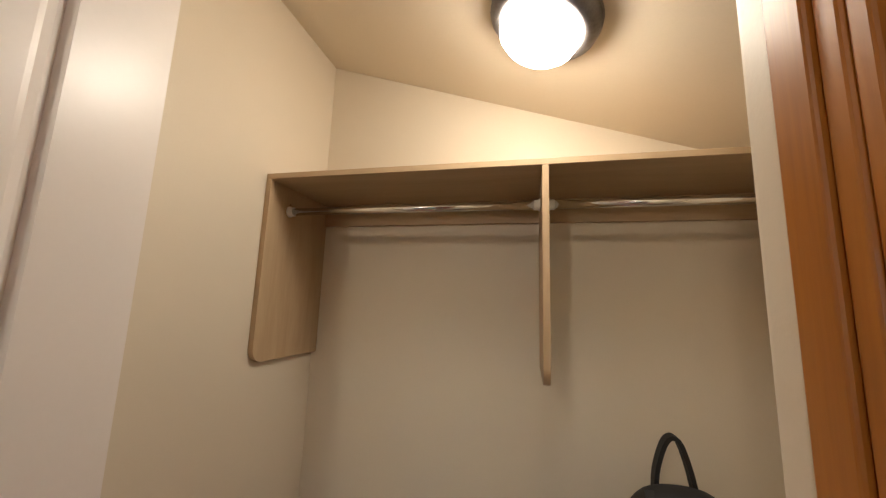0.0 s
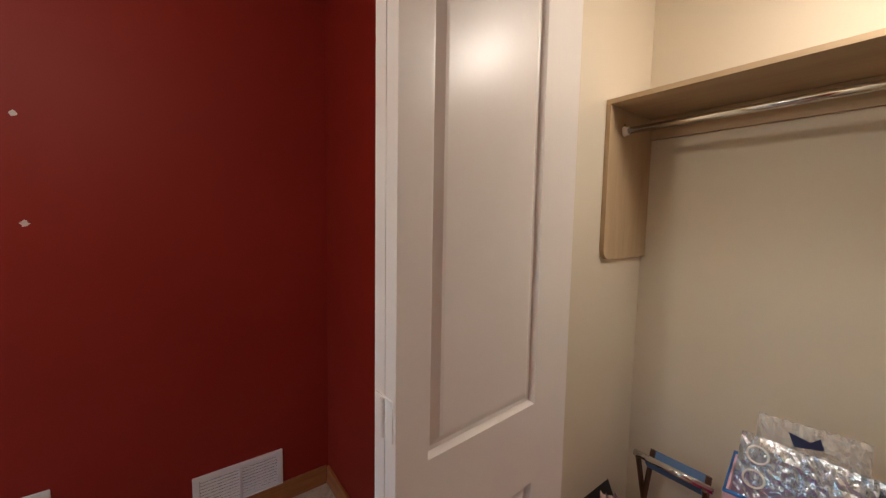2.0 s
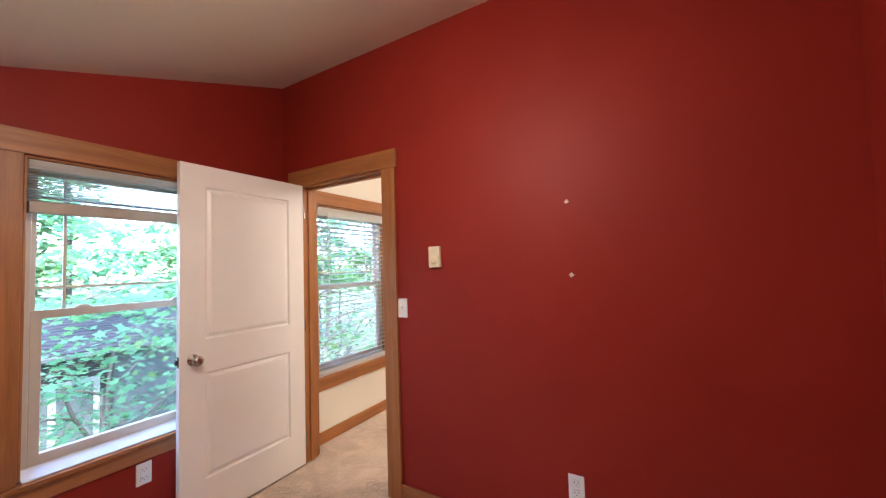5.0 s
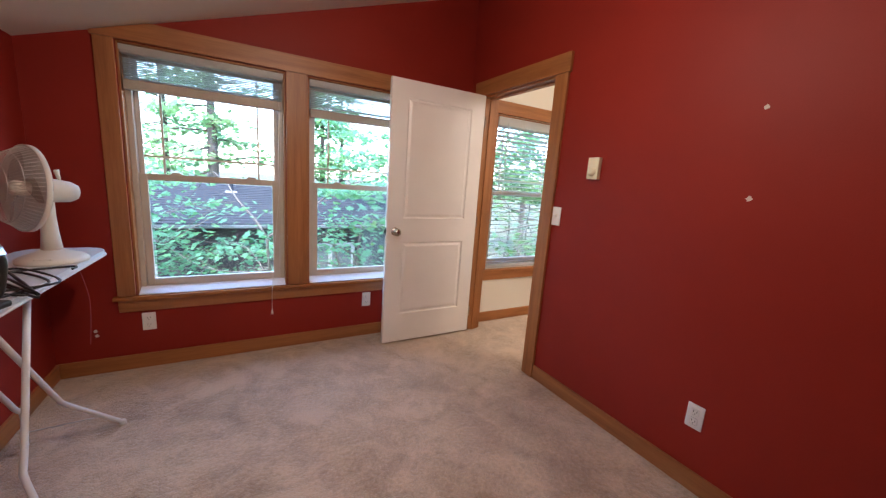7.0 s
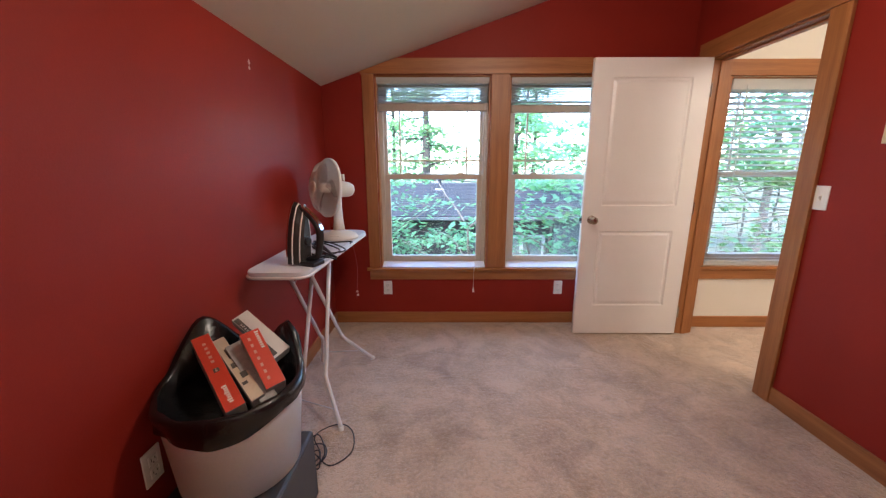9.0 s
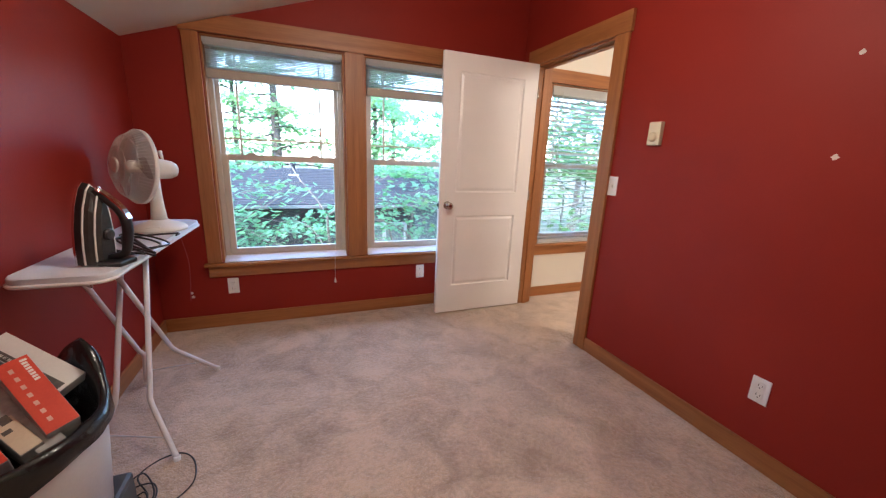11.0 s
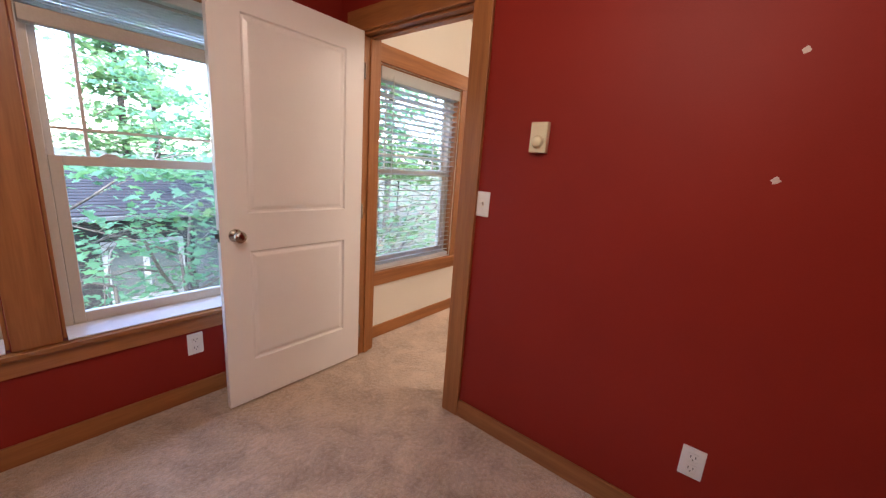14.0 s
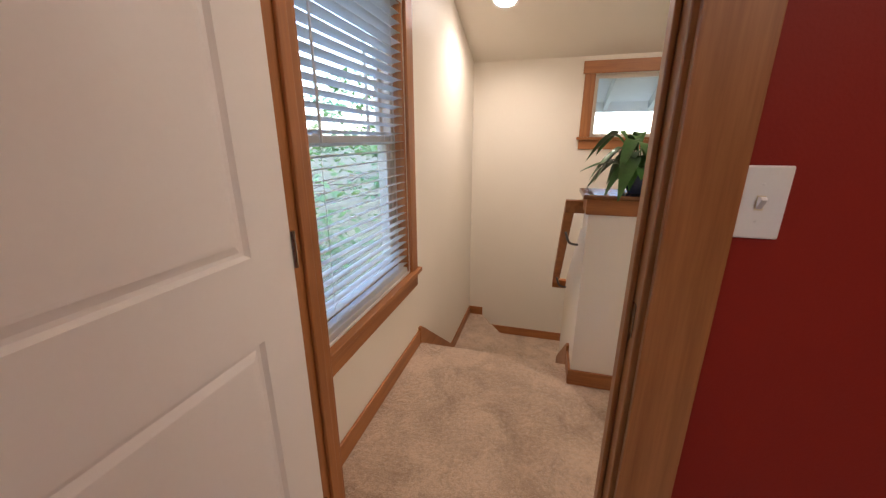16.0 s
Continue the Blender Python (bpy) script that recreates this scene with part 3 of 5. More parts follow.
# ---- doors ----
def panelled(bm, w, h, t, panels, mould=0.03, sink=0.007):
    """A leaf in x (width), y (thickness), z (height) with moulded, sunk panels on both faces."""
    xs = sorted({0.0, w, *[v for p in panels for v in p[:2]]})
    zs = sorted({0.0, h, *[v for p in panels for v in p[2:]]})
    for face, y, sgn in ((0, 0.0, 1), (1, t, -1)):
        for x0, x1 in zip(xs, xs[1:]):
            for z0, z1 in zip(zs, zs[1:]):
                if any(p[0] <= x0 and x1 <= p[1] and p[2] <= z0 and z1 <= p[3] for p in panels):
                    continue
                bm.faces.new([bm.verts.new((x, y, z)) for x, z in ((x0, z0), (x1, z0), (x1, z1), (x0, z1))])
        for px0, px1, pz0, pz1 in panels:
            rings = []
            for off, d in ((0, 0), (mould * 0.22, sink * 1.5), (mould * 0.5, sink * 1.6), (mould * 1.05, sink * 0.5), (mould * 1.3, sink * 0.4)):
                rings.append([bm.verts.new((x, y + sgn * d, z)) for x, z in ((px0 + off, pz0 + off), (px1 - off, pz0 + off), (px1 - off, pz1 - off), (px0 + off, pz1 - off))])
            for lo, hi in zip(rings, rings[1:]):
                for k in range(4):
                    bm.faces.new([lo[k], lo[(k + 1) % 4], hi[(k + 1) % 4], hi[k]])
            bm.faces.new(rings[-1])
    for q in (((0, 0), (0, h)), ((w, 0), (w, h))):
        (xa, za), (xb, zb) = q
        bm.faces.new([bm.verts.new(v) for v in ((xa, 0, za), (xa, t, za), (xb, t, zb), (xb, 0, zb))])
    for z in (0, h):
        bm.faces.new([bm.verts.new(v) for v in ((0, 0, z), (w, 0, z), (w, t, z), (0, t, z))])
    bmesh.ops.remove_doubles(bm, verts=bm.verts, dist=0.0001)
    return bm


# the bedroom door stands open, square to its opening, in front of the window
LEAF = 0.812
door = thing("door_1", (-0.826, -0.243, 0.014), "white two-panel moulded door standing open on its hinges", "door")
part("leaf", panelled(BM(), LEAF, 2.03, 0.035, [(0.132, LEAF - 0.122, 0.235, 0.828), (0.132, LEAF - 0.122, 1.018, 1.905)]), WHITE, door)
bm = BM()
spin(bm, [(0.032, 0.0), (0.032, -0.004), (0.027, -0.009), (0.0135, -0.011), (0.0125, -0.03), (0.02, -0.036), (0.0275, -0.048), (0.0285, -0.058), (0.024, -0.067), (0.011, -0.071)], (0.068, 0, 0.915), 28, "y")
knob = part("knob", bm, METAL, door, "brushed nickel door knob", True)
bm = BM()
spin(bm, [(0.032, 0.035), (0.032, 0.039), (0.027, 0.044), (0.0135, 0.046), (0.0125, 0.065), (0.02, 0.071), (0.0275, 0.083), (0.0285, 0.093), (0.024, 0.102), (0.011, 0.106)], (0.068, 0, 0.915), 28, "y")
part("knob", bm, METAL, door, "brushed nickel door knob", True)
part("latch_plate", box(BM(), -0.0015, 0.001, 0.006, 0.029, 0.885, 0.945, 0.0005), METAL, door)
part("latch_bolt", prism(BM(), [(-0.017, 0.012), (0, 0.008), (0, 0.024), (-0.013, 0.024)], "z", 0.903, 0.927, 0.001), DARK, door)
for z in (0.18, 1.0, 1.82):
    h = part("hinge", box(BM(), LEAF - 0.001, LEAF + 0.0015, 0.003, 0.034, z - 0.045, z + 0.045, 0.0005), METAL, door)
    part("knuckle", tube(BM(), [(LEAF + 0.004, -0.004, z - 0.045), (LEAF + 0.004, -0.004, z + 0.045)], 0.006, 8), METAL, h)

# folded closet door: two moulded leaves pressed flat against each other at the east jamb
bif = thing("bifold_door", pose(-1.280, -2.823, 0.015, 0, 0, -86.4), "white moulded bifold closet door folded open", "closet door")
FW = 0.552
pn = [(0.072, FW - 0.146, 0.215, 0.72), (0.072, FW - 0.146, 0.925, 1.955)]
part("leaf", panelled(BM(), FW, 2.05, 0.034, pn, 0.03, 0.009), WHITE, bif, at=Matrix.Translation((0, 0, 0)))
part("leaf", panelled(BM(), FW, 2.05, 0.034, pn, 0.03, 0.009), WHITE, bif, at=Matrix.Translation((0.002, 0.039, 0)))
for z in (0.18, 1.02, 1.86):
    h = part("hinge", box(BM(), -0.002, 0.001, 0.008, 0.066, z - 0.038, z + 0.038, 0.0008), WHITE, bif, "white painted folding hinge")
    part("knuckle", tube(BM(), [(-0.004, 0.037, z - 0.036), (-0.004, 0.037, z + 0.036)], 0.0055, 8), WHITE, h)


# ---- wall fittings ----
def outlet(where, label="white duplex wall outlet"):
    """Lies in x-z, its face towards -y."""
    ob = thing("wall_outlet", where, label, "outlet", "wall outlets")
    part("cover_plate", box(BM(), -0.036, 0.036, -0.0055, 0, -0.059, 0.059, 0.003), PLATE, ob)
    for dz in (-0.0225, 0.0225):
        r = part("receptacle", box(BM(), -0.0165, 0.0165, -0.0085, -0.005, dz - 0.0165, dz + 0.0165, 0.004), PLATE, ob)
        bm = BM()
        box(bm, -0.0085, -0.006, -0.0089, -0.0084, dz - 0.002, dz + 0.008), box(bm, 0.006, 0.0085, -0.0089, -0.0084, dz - 0.001, dz + 0.007), box(bm, -0.002, 0.002, -0.0089, -0.0084, dz - 0.011, dz - 0.007)
        part("slot", bm, DARK, r)
    part("screw", spin(BM(), [(0.003, -0.005), (0.003, -0.0062), (0.001, -0.0066)], (0, 0, 0), 10, "y"), PLATE, ob)
    return ob


outlet(pose(-2.335, 0, 0.315), "white duplex outlet low under the window")
outlet(pose(-0.893, 0, 0.318), "white duplex outlet low beside the open door")
outlet(pose(0, -2.128, 0.355, 0, 0, -90), "white duplex outlet low on the red wall")
outlet(pose(W, -1.97, 0.385, 0, 0, 90), "white duplex outlet behind the waste bin")

sw = thing("light_switch", pose(0, -1.140, 1.163, 0, 0, -90), "white toggle light switch beside the doorway", "switch")
part("cover_plate", box(BM(), -0.037, 0.037, -0.0055, 0, -0.059, 0.059, 0.003), PLATE, sw)
part("toggle", prism(BM(), [(-0.006, -0.010), (-0.018, 0.006), (-0.014, 0.011), (-0.004, 0.010)], "x", -0.0045, 0.0045, 0.001), PLATE, sw)
part("toggle_slot", box(BM(), -0.006, 0.006, -0.0062, -0.005, -0.012, 0.012), ALMOND, sw)
for z in (-0.03, 0.03):
    part("screw", spin(BM(), [(0.0028, -0.005), (0.0028, -0.0064), (0.001, -0.0068)], (0, 0, z), 10, "y"), PLATE, sw)

th = thing("thermostat", pose(0, -1.393, 1.467, 0, 0, -90), "almond plastic dial thermostat on the red wall", "thermostat")
part("body", box(BM(), -0.037, 0.037, -0.028, 0, -0.061, 0.061, 0.004, 3), ALMOND, th)
part("dial", spin(BM(), [(0.026, -0.027), (0.026, -0.030), (0.0225, -0.0315), (0.0215, -0.040), (0.018, -0.043), (0.004, -0.044)], (0, 0, -0.018), 32, "y"), ALMOND, th, "round temperature dial", True)
part("dial_ring", spin(BM(), [(0.0285, -0.027), (0.0285, -0.0292), (0.026, -0.0292), (0.026, -0.027)], (0, 0, -0.018), 32, "y"), ALMOND, th)

vent = thing("floor_register", pose(0, -2.753, 0.178, 0, 0, -90), "white louvred metal air register low on the wall", "air vent")
for b in ((-0.18, 0.18, 0.075, 0.092), (-0.18, 0.18, -0.088, -0.07), (-0.18, -0.155, -0.07, 0.075), (0.155, 0.18, -0.07, 0.075), (-0.006, 0.006, -0.07, 0.075)):
    part("frame_bar", box(BM(), b[0], b[1], -0.012, 0, b[2], b[3], 0.002), PLATE, vent)
part("backing", box(BM(), -0.155, 0.155, -0.003, -0.001, -0.07, 0.075), DARK, vent)
me = None
for k in range(10):
    z = -0.063 + k * 0.0145
    s = new("louvre", me) if me else part("louvre", prism(BM(), [(-0.0105, -0.003), (-0.0035, 0.0045), (-0.0035, 0.0055), (-0.0105, -0.0018)], "x", -0.154, 0.154), PLATE, vent)
    me = s.data
    s.parent, s.location = vent, (0, 0, z)

smoke = thing("smoke_detector", Matrix.Translation((-0.19, -1.985, roof(-0.19))) @ pose(0, 0, 0, 0, -math.degrees(math.atan(SLOPE)), 0), "round white smoke detector on the sloping ceiling", "smoke detector")
part("base", spin(BM(), [(0.066, 0.0), (0.066, -0.010), (0.062, -0.012)], (0, 0, 0), 36), PLATE, smoke, "", True)
part("cover", spin(BM(), [(0.062, -0.011), (0.060, -0.030), (0.050, -0.038), (0.012, -0.041)], (0, 0, 0), 36), PLATE, smoke, "", True)

PUTTY = material("wall_filler", (0.72, 0.62, 0.56), 0.85, scale=60, fine=300, bump=0.2, depth=0.0005)


def filled_hole(where, r):
    ob = thing("filler_spot", where, "small dab of pale filler on the red wall", "filler spot", "filled nail holes")
    bm = BM()
    rim = [bm.verts.new((r * (1 + 0.3 * math.sin(3.1 * k + r * 900)) * math.cos(k * math.pi / 6), -0.0008, r * (1 + 0.25 * math.cos(2.3 * k)) * math.sin(k * math.pi / 6))) for k in range(12)]
    base = [bm.verts.new((v.co.x * 1.25, -0.0001, v.co.z * 1.25)) for v in rim]
    bm.faces.new(rim)
    for k in range(12):
        bm.faces.new([base[k], base[(k + 1) % 12], rim[(k + 1) % 12], rim[k]])
    part("dab", bm, PUTTY, ob)


for y, z, r in ((-2.150, 1.351, 0.0085), (-2.142, 1.706, 0.0075)):
    filled_hole(pose(0, y, z, 0, 0, -90), r)
for y, z, r in ((-1.905, 1.80, 0.009), (-1.918, 1.775, 0.007), (-1.064, 1.80, 0.009), (-1.066, 1.775, 0.007), (-0.95, 0.33, 0.006)):
    filled_hole(pose(W, y, z, 0, 0, 90), r)
for x, z in ((-2.60, 0.28), (-2.595, 0.25)):
    filled_hole(pose(x, 0, z), 0.008)

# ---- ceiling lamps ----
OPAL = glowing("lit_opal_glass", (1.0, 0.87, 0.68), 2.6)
PEWTER = material("pewter_metal", (0.20, 0.19, 0.19), 0.35, 0.85, second=(0.13, 0.125, 0.125), scale=25, fine=180, bump=0.05, depth=0.0004)


def dome_lamp(x, y, label):
    tilt = pose(0, 0, 0, 0, -math.degrees(math.atan(SLOPE)), 0)
    ob = thing("ceiling_lamp", Matrix.Translation((x, y, roof(x))) @ tilt, label, "ceiling lamp", "ceiling lamps")
    part("collar", spin(BM(), [(0.146, 0.0), (0.147, -0.014), (0.142, -0.036), (0.126, -0.05), (0.106, -0.052), (0.102, -0.03)], (0, 0, 0), 48), PEWTER, ob, "dark pewter collar", True)
    part("glass_dome", spin(BM(), [(0.105, -0.046), (0.105, -0.066), (0.098, -0.086), (0.080, -0.103), (0.050, -0.115), (0.012, -0.119)], (0, 0, 0), 48), OPAL, ob, "lit opal glass dome", True)
    ob.children[1].visible_shadow = False
    return ob


dome_lamp(-1.935, -3.775, "flush ceiling lamp with a lit opal glass dome")
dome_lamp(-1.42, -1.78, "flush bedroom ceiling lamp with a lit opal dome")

ob = thing("recessed_light", Matrix.Translation((2.15, -0.44, roof(2.15))) @ pose(0, 0, 0, 0, math.degrees(math.atan(SLOPE)), 0), "round recessed downlight in the hall ceiling", "ceiling light")
part("trim_ring", spin(BM(), [(0.095, 0.0), (0.093, -0.006), (0.078, -0.008), (0.074, 0.0)], (0, 0, 0), 36), PLATE, ob, "", True)
part("lit_lens", spin(BM(), [(0.074, -0.001), (0.05, -0.004), (0.01, -0.005)], (0, 0, 0), 36), glowing("lit_downlight", (1.0, 0.9, 0.75), 6.0), ob, "", True)

# Unseen fixture, added above the landing's fill lamp.
ob = thing("recessed_light", Matrix.Translation((0.72, -1.95, roof(0.72))) @ pose(0, 0, 0, 0, math.degrees(math.atan(SLOPE)), 0), "unseen round recessed downlight added to the landing ceiling", "ceiling light")
part("trim_ring", spin(BM(), [(0.095, 0.0), (0.093, -0.006), (0.078, -0.008), (0.074, 0.0)], (0, 0, 0), 36), PLATE, ob, "", True)
part("lit_lens", spin(BM(), [(0.074, -0.001), (0.05, -0.004), (0.01, -0.005)], (0, 0, 0), 36), bpy.data.materials["lit_downlight"], ob, "", True)

# ---- closet ----
MAPLE = wood("maple_melamine", (0.42, 0.30, 0.175), (0.52, 0.385, 0.235), (14, 14, 1.5), 0.5)
MAPLE_X = wood("maple_melamine_along_x", (0.42, 0.30, 0.175), (0.52, 0.385, 0.235), (1.5, 14, 14), 0.5)
SY0, SY1, SZT, PB = CB + 0.001, -3.92, 1.868, 1.237


def side_panel(x):
    """A hanging side panel with a rounded lower front corner."""
    r = 0.045
    pts = [(SY0, PB), (SY0, SZT - 0.02), (SY1, SZT - 0.02)]
    pts += [(SY1 - r + r * math.cos(a), PB + r - r * math.sin(a)) for a in [k * math.pi / 16 for k in range(9)]]
    return prism(BM(), pts, "x", x, x + 0.019, 0.0012)


unit = thing("closet_shelf", (0, 0, 0), "maple melamine closet shelf with hanging side panels", "closet shelf")
part("shelf", box(BM(), CW + 0.001, CE - 0.001, SY0, SY1, SZT - 0.019, SZT, 0.0012), MAPLE_X, unit)
part("side_panel", side_panel(CE - 0.0205), MAPLE, unit)
part("divider", side_panel(-1.945), MAPLE, unit)
part("side_panel", side_panel(CW + 0.0015), MAPLE, unit)
# Added board standing in for the shelf's shadow band on the back wall.
part("back_cleat", box(BM(), CW + 0.022, CE - 0.022, SY0, SY0 + 0.018, SZT - 0.11, SZT - 0.02, 0.001), MAPLE_X, unit)
for a, b in ((-1.925, CE - 0.021), (CW + 0.021, -1.946)):
    rod = thing("closet_rod", (0, 0, 0), "chrome hanging rod under the closet shelf", "closet rod", "closet rods")
    part("tube", tube(BM(), [(a + 0.004, -4.03, 1.76), (b - 0.004, -4.03, 1.76)], 0.0135, 20), CHROME, rod, "", True)
    for xx, d in ((a, 1), (b, -1)):
        f = part("flange", spin(BM(), [(0.020, 0.001 * d), (0.020, 0.005 * d), (0.0165, 0.008 * d), (0.0165, 0.02 * d)], (xx, -4.03, 1.76), 20, "x"), PLATE, rod, "white plastic rod socket", True)
        part("screw", tube(BM(), [(xx + 0.0005 * d, -4.03, 1.786), (xx + 0.003 * d, -4.03, 1.786)], 0.004, 8), METAL, f)


def blob(bm, w, d, h, centre=(0, 0, 0), e=0.5, n=20):
    """A soft rounded box."""
    def pw(v):
        return math.copysign(abs(v) ** e, v)
    rings = []
    for i in range(1, n):
        v = -math.pi / 2 + math.pi * i / n
        rings.append([bm.verts.new((centre[0] + w / 2 * pw(math.cos(v)) * pw(math.cos(u)), centre[1] + d / 2 * pw(math.cos(v)) * pw(math.sin(u)), centre[2] + h / 2 * pw(math.sin(v))))
                      for u in [2 * math.pi * k / (2 * n) for k in range(2 * n)]])
    for lo, hi in zip(rings, rings[1:]):
        for k in range(2 * n):
            bm.faces.new([lo[k], lo[(k + 1) % (2 * n)], hi[(k + 1) % (2 * n)], hi[k]])
    bm.faces.new(rings[0]), bm.faces.new(rings[-1][::-1])
    return bm


def strap(bm, pts, wide, thick, across=(1, 0, 0)):
    """A flat band along points."""
    across = Vector(across).normalized()
    pts = [Vector(p) for p in pts]
    rows = []
    for i, p in enumerate(pts):
        d = (pts[min(i + 1, len(pts) - 1)] - pts[max(i - 1, 0)]).normalized()
        nrm = d.cross(across).normalized() * thick / 2
        a = across * wide / 2
        rows.append([bm.verts.new(p + q) for q in (-a - nrm, a - nrm, a + nrm, -a + nrm)])
    for lo, hi in zip(rows, rows[1:]):
        for k in range(4):
            bm.faces.new([lo[k], lo[(k + 1) % 4], hi[(k + 1) % 4], hi[k]])
    bm.faces.new(rows[0]), bm.faces.new(rows[-1][::-1])
    return bm


NYLON = material("slate_nylon", (0.050, 0.062, 0.082), 0.6, second=(0.026, 0.033, 0.045), scale=14, fine=420, bump=0.35, depth=0.001)
BLACKCLOTH = material("black_nylon", (0.016, 0.016, 0.018), 0.65, second=(0.010, 0.010, 0.011), scale=14, fine=420, bump=0.35, depth=0.001)
BLACKPL = material("black_plastic", (0.018, 0.018, 0.019), 0.35, second=(0.012, 0.012, 0.013), scale=12, fine=200, bump=0.05, depth=0.0005)

base = thing("storage_bin", (-2.30, -4.06, 0), "black plastic storage bin under the backpack", "storage bin")
part("tub", box(BM(), -0.19, 0.19, -0.18, 0.14, 0.0, 0.36, 0.02, 3), BLACKPL, base)
part("lid", box(BM(), -0.20, 0.20, -0.19, 0.15, 0.361, 0.395, 0.01, 2), BLACKPL, base)
case = thing("laptop_case", (-2.165, -4.205, 0.397), "flat black fabric case behind the backpack", "case")
part("shell", box(BM(), -0.12, 0.11, -0.02, 0.02, 0.0, 0.40, 0.012, 3), BLACKCLOTH, case)
part("zip", tube(BM(), [(-0.09, 0.021, 0.33), (0.10, 0.021, 0.33)], 0.003, 6), METAL, case)

pack = thing("backpack", (-2.285, -4.075, 0.397), "slate grey backpack with black straps and a top loop", "backpack")
part("body", blob(BM(), 0.335, 0.20, 0.585, (0, 0, 0.29), 0.72), BLACKCLOTH, pack, "black rounded body", True)
part("main_pocket", blob(BM(), 0.315, 0.17, 0.53, (0, 0.035, 0.27), 0.66), NYLON, pack, "slate main compartment", True)
part("front_pocket", blob(BM(), 0.285, 0.14, 0.46, (-0.008, 0.068, 0.25), 0.62), NYLON, pack, "rounded slate front pocket", True)
part("lower_pocket", blob(BM(), 0.22, 0.08, 0.20, (-0.005, 0.118, 0.13), 0.6), BLACKCLOTH, pack, "", True)
for half, top, y in ((0.148, 0.525, 0.085), (0.132, 0.465, 0.118)):
    arc = [(half * math.cos(a), y, 0.20 + (top - 0.20) * math.sin(a) ** 0.6) for a in [math.pi * (0.03 + 0.94 * k / 26) for k in range(27)]]
    part("zip", tube(BM(), arc, 0.008, 8), BLACKCLOTH, pack, "black zip line")
for sx in (-0.085, 0.085):
    part("webbing", strap(BM(), curve_pts([(sx, 0.02, 0.575), (sx, 0.085, 0.49), (sx, 0.137, 0.36), (sx, 0.142, 0.22), (sx, 0.115, 0.05)], 6), 0.022, 0.005), BLACKCLOTH, pack, "black webbing strap")
for sx in (-0.168, 0.168):
    part("side_pocket", blob(BM(), 0.06, 0.13, 0.22, (sx, 0.02, 0.14), 0.6), BLACKCLOTH, pack, "black mesh side pocket", True)
for k, (half, z) in enumerate(((0.115, 0.36), (0.105, 0.27))):
    part("seam", tube(BM(), [(half * math.sin(a), 0.136 + 0.006 * math.cos(a), z - 0.03 * math.sin(a) ** 2) for a in [math.pi * (j / 16 - 0.5) for j in range(17)]], 0.0045, 6), BLACKCLOTH, pack, "raised black seam")
part("strap_end", strap(BM(), curve_pts([(0.13, 0.10, 0.44), (0.155, 0.13, 0.36), (0.15, 0.13, 0.28), (0.165, 0.11, 0.20)], 6), 0.018, 0.004), BLACKCLOTH, pack)
part("pull_tab", strap(BM(), [(0.115, 0.118, 0.33), (0.125, 0.122, 0.30), (0.128, 0.122, 0.26)], 0.012, 0.003), PLATE, pack)
part("daisy_loop", tube(BM(), curve_pts([(0.03, 0.145, 0.20), (0.05, 0.165, 0.17), (0.07, 0.145, 0.14)], 6), 0.004, 6), BLACKCLOTH, pack)
part("top_loop", strap(BM(), curve_pts([(0.052, -0.05, 0.53), (0.046, -0.045, 0.61), (0.02, -0.04, 0.688), (-0.01, -0.04, 0.692), (-0.036, -0.045, 0.62), (-0.054, -0.05, 0.53)], 6), 0.032, 0.012, (0, 1, 0)), BLACKCLOTH, pack, "black webbing carry loop")
part("side_strap", strap(BM(), curve_pts([(0.165, 0.03, 0.42), (0.185, 0.06, 0.34), (0.175, 0.07, 0.22), (0.165, 0.03, 0.12)], 6), 0.024, 0.004, (0, 1, 0)), BLACKCLOTH, pack)
part("buckle", box(BM(), 0.172, 0.188, 0.04, 0.085, 0.30, 0.34, 0.004), BLACKPL, pack)
part("badge", box(BM(), -0.07, -0.045, 0.130, 0.138, 0.255, 0.268, 0.001), PLATE, pack, "small pale badge")

PINK = material("pink_felt", (0.72, 0.05, 0.27), 0.75, second=(0.62, 0.035, 0.22), scale=9, fine=260, bump=0.3, depth=0.001)
PALEPINK = material("pale_pink_felt", (0.78, 0.52, 0.60), 0.75, second=(0.72, 0.46, 0.54), scale=9, fine=260, bump=0.3, depth=0.001)
BLUEP = material("blue_piping", (0.03, 0.16, 0.48), 0.5, scale=12, fine=200, bump=0.05)
# FOIL: silver, with blue window reflections mixed into its base colour.
FOIL = material("crumpled_foil", (0.86, 0.91, 0.98), 0.2, 0.9, second=(0.60, 0.74, 0.95), scale=9, fine=34, bump=1.0, depth=0.012)
CLEARPL = material("clear_plastic", (0.85, 0.86, 0.88), 0.15, second=(0.78, 0.80, 0.84), scale=9, fine=30, bump=0.8, depth=0.008)
CLEARPL.node_tree.nodes["Principled BSDF"].inputs["Alpha"].default_value = 0.3
tote = thing("storage_tote", pose(-1.655, -4.02, 0.0, 0, 0, 8), "pink and pale pink fabric storage cube with blue piping", "storage cube")
tw, td = 0.185, 0.13
part("lower_panel", box(BM(), -tw, tw, -td, td, 0.0, 0.42, 0.012, 2), PINK, tote, "hot pink lower panel")
for b in ((-tw - 0.002, tw + 0.002, td - 0.012, td + 0.002), (-tw - 0.002, tw + 0.002, -td - 0.002, -td + 0.012), (-tw - 0.002, -tw + 0.010, -td + 0.012, td - 0.012), (tw - 0.010, tw + 0.002, -td + 0.012, td - 0.012)):
    part("upper_band", box(BM(), *b, 0.418, 0.570, 0.003), PALEPINK, tote, "pale pink upper band")
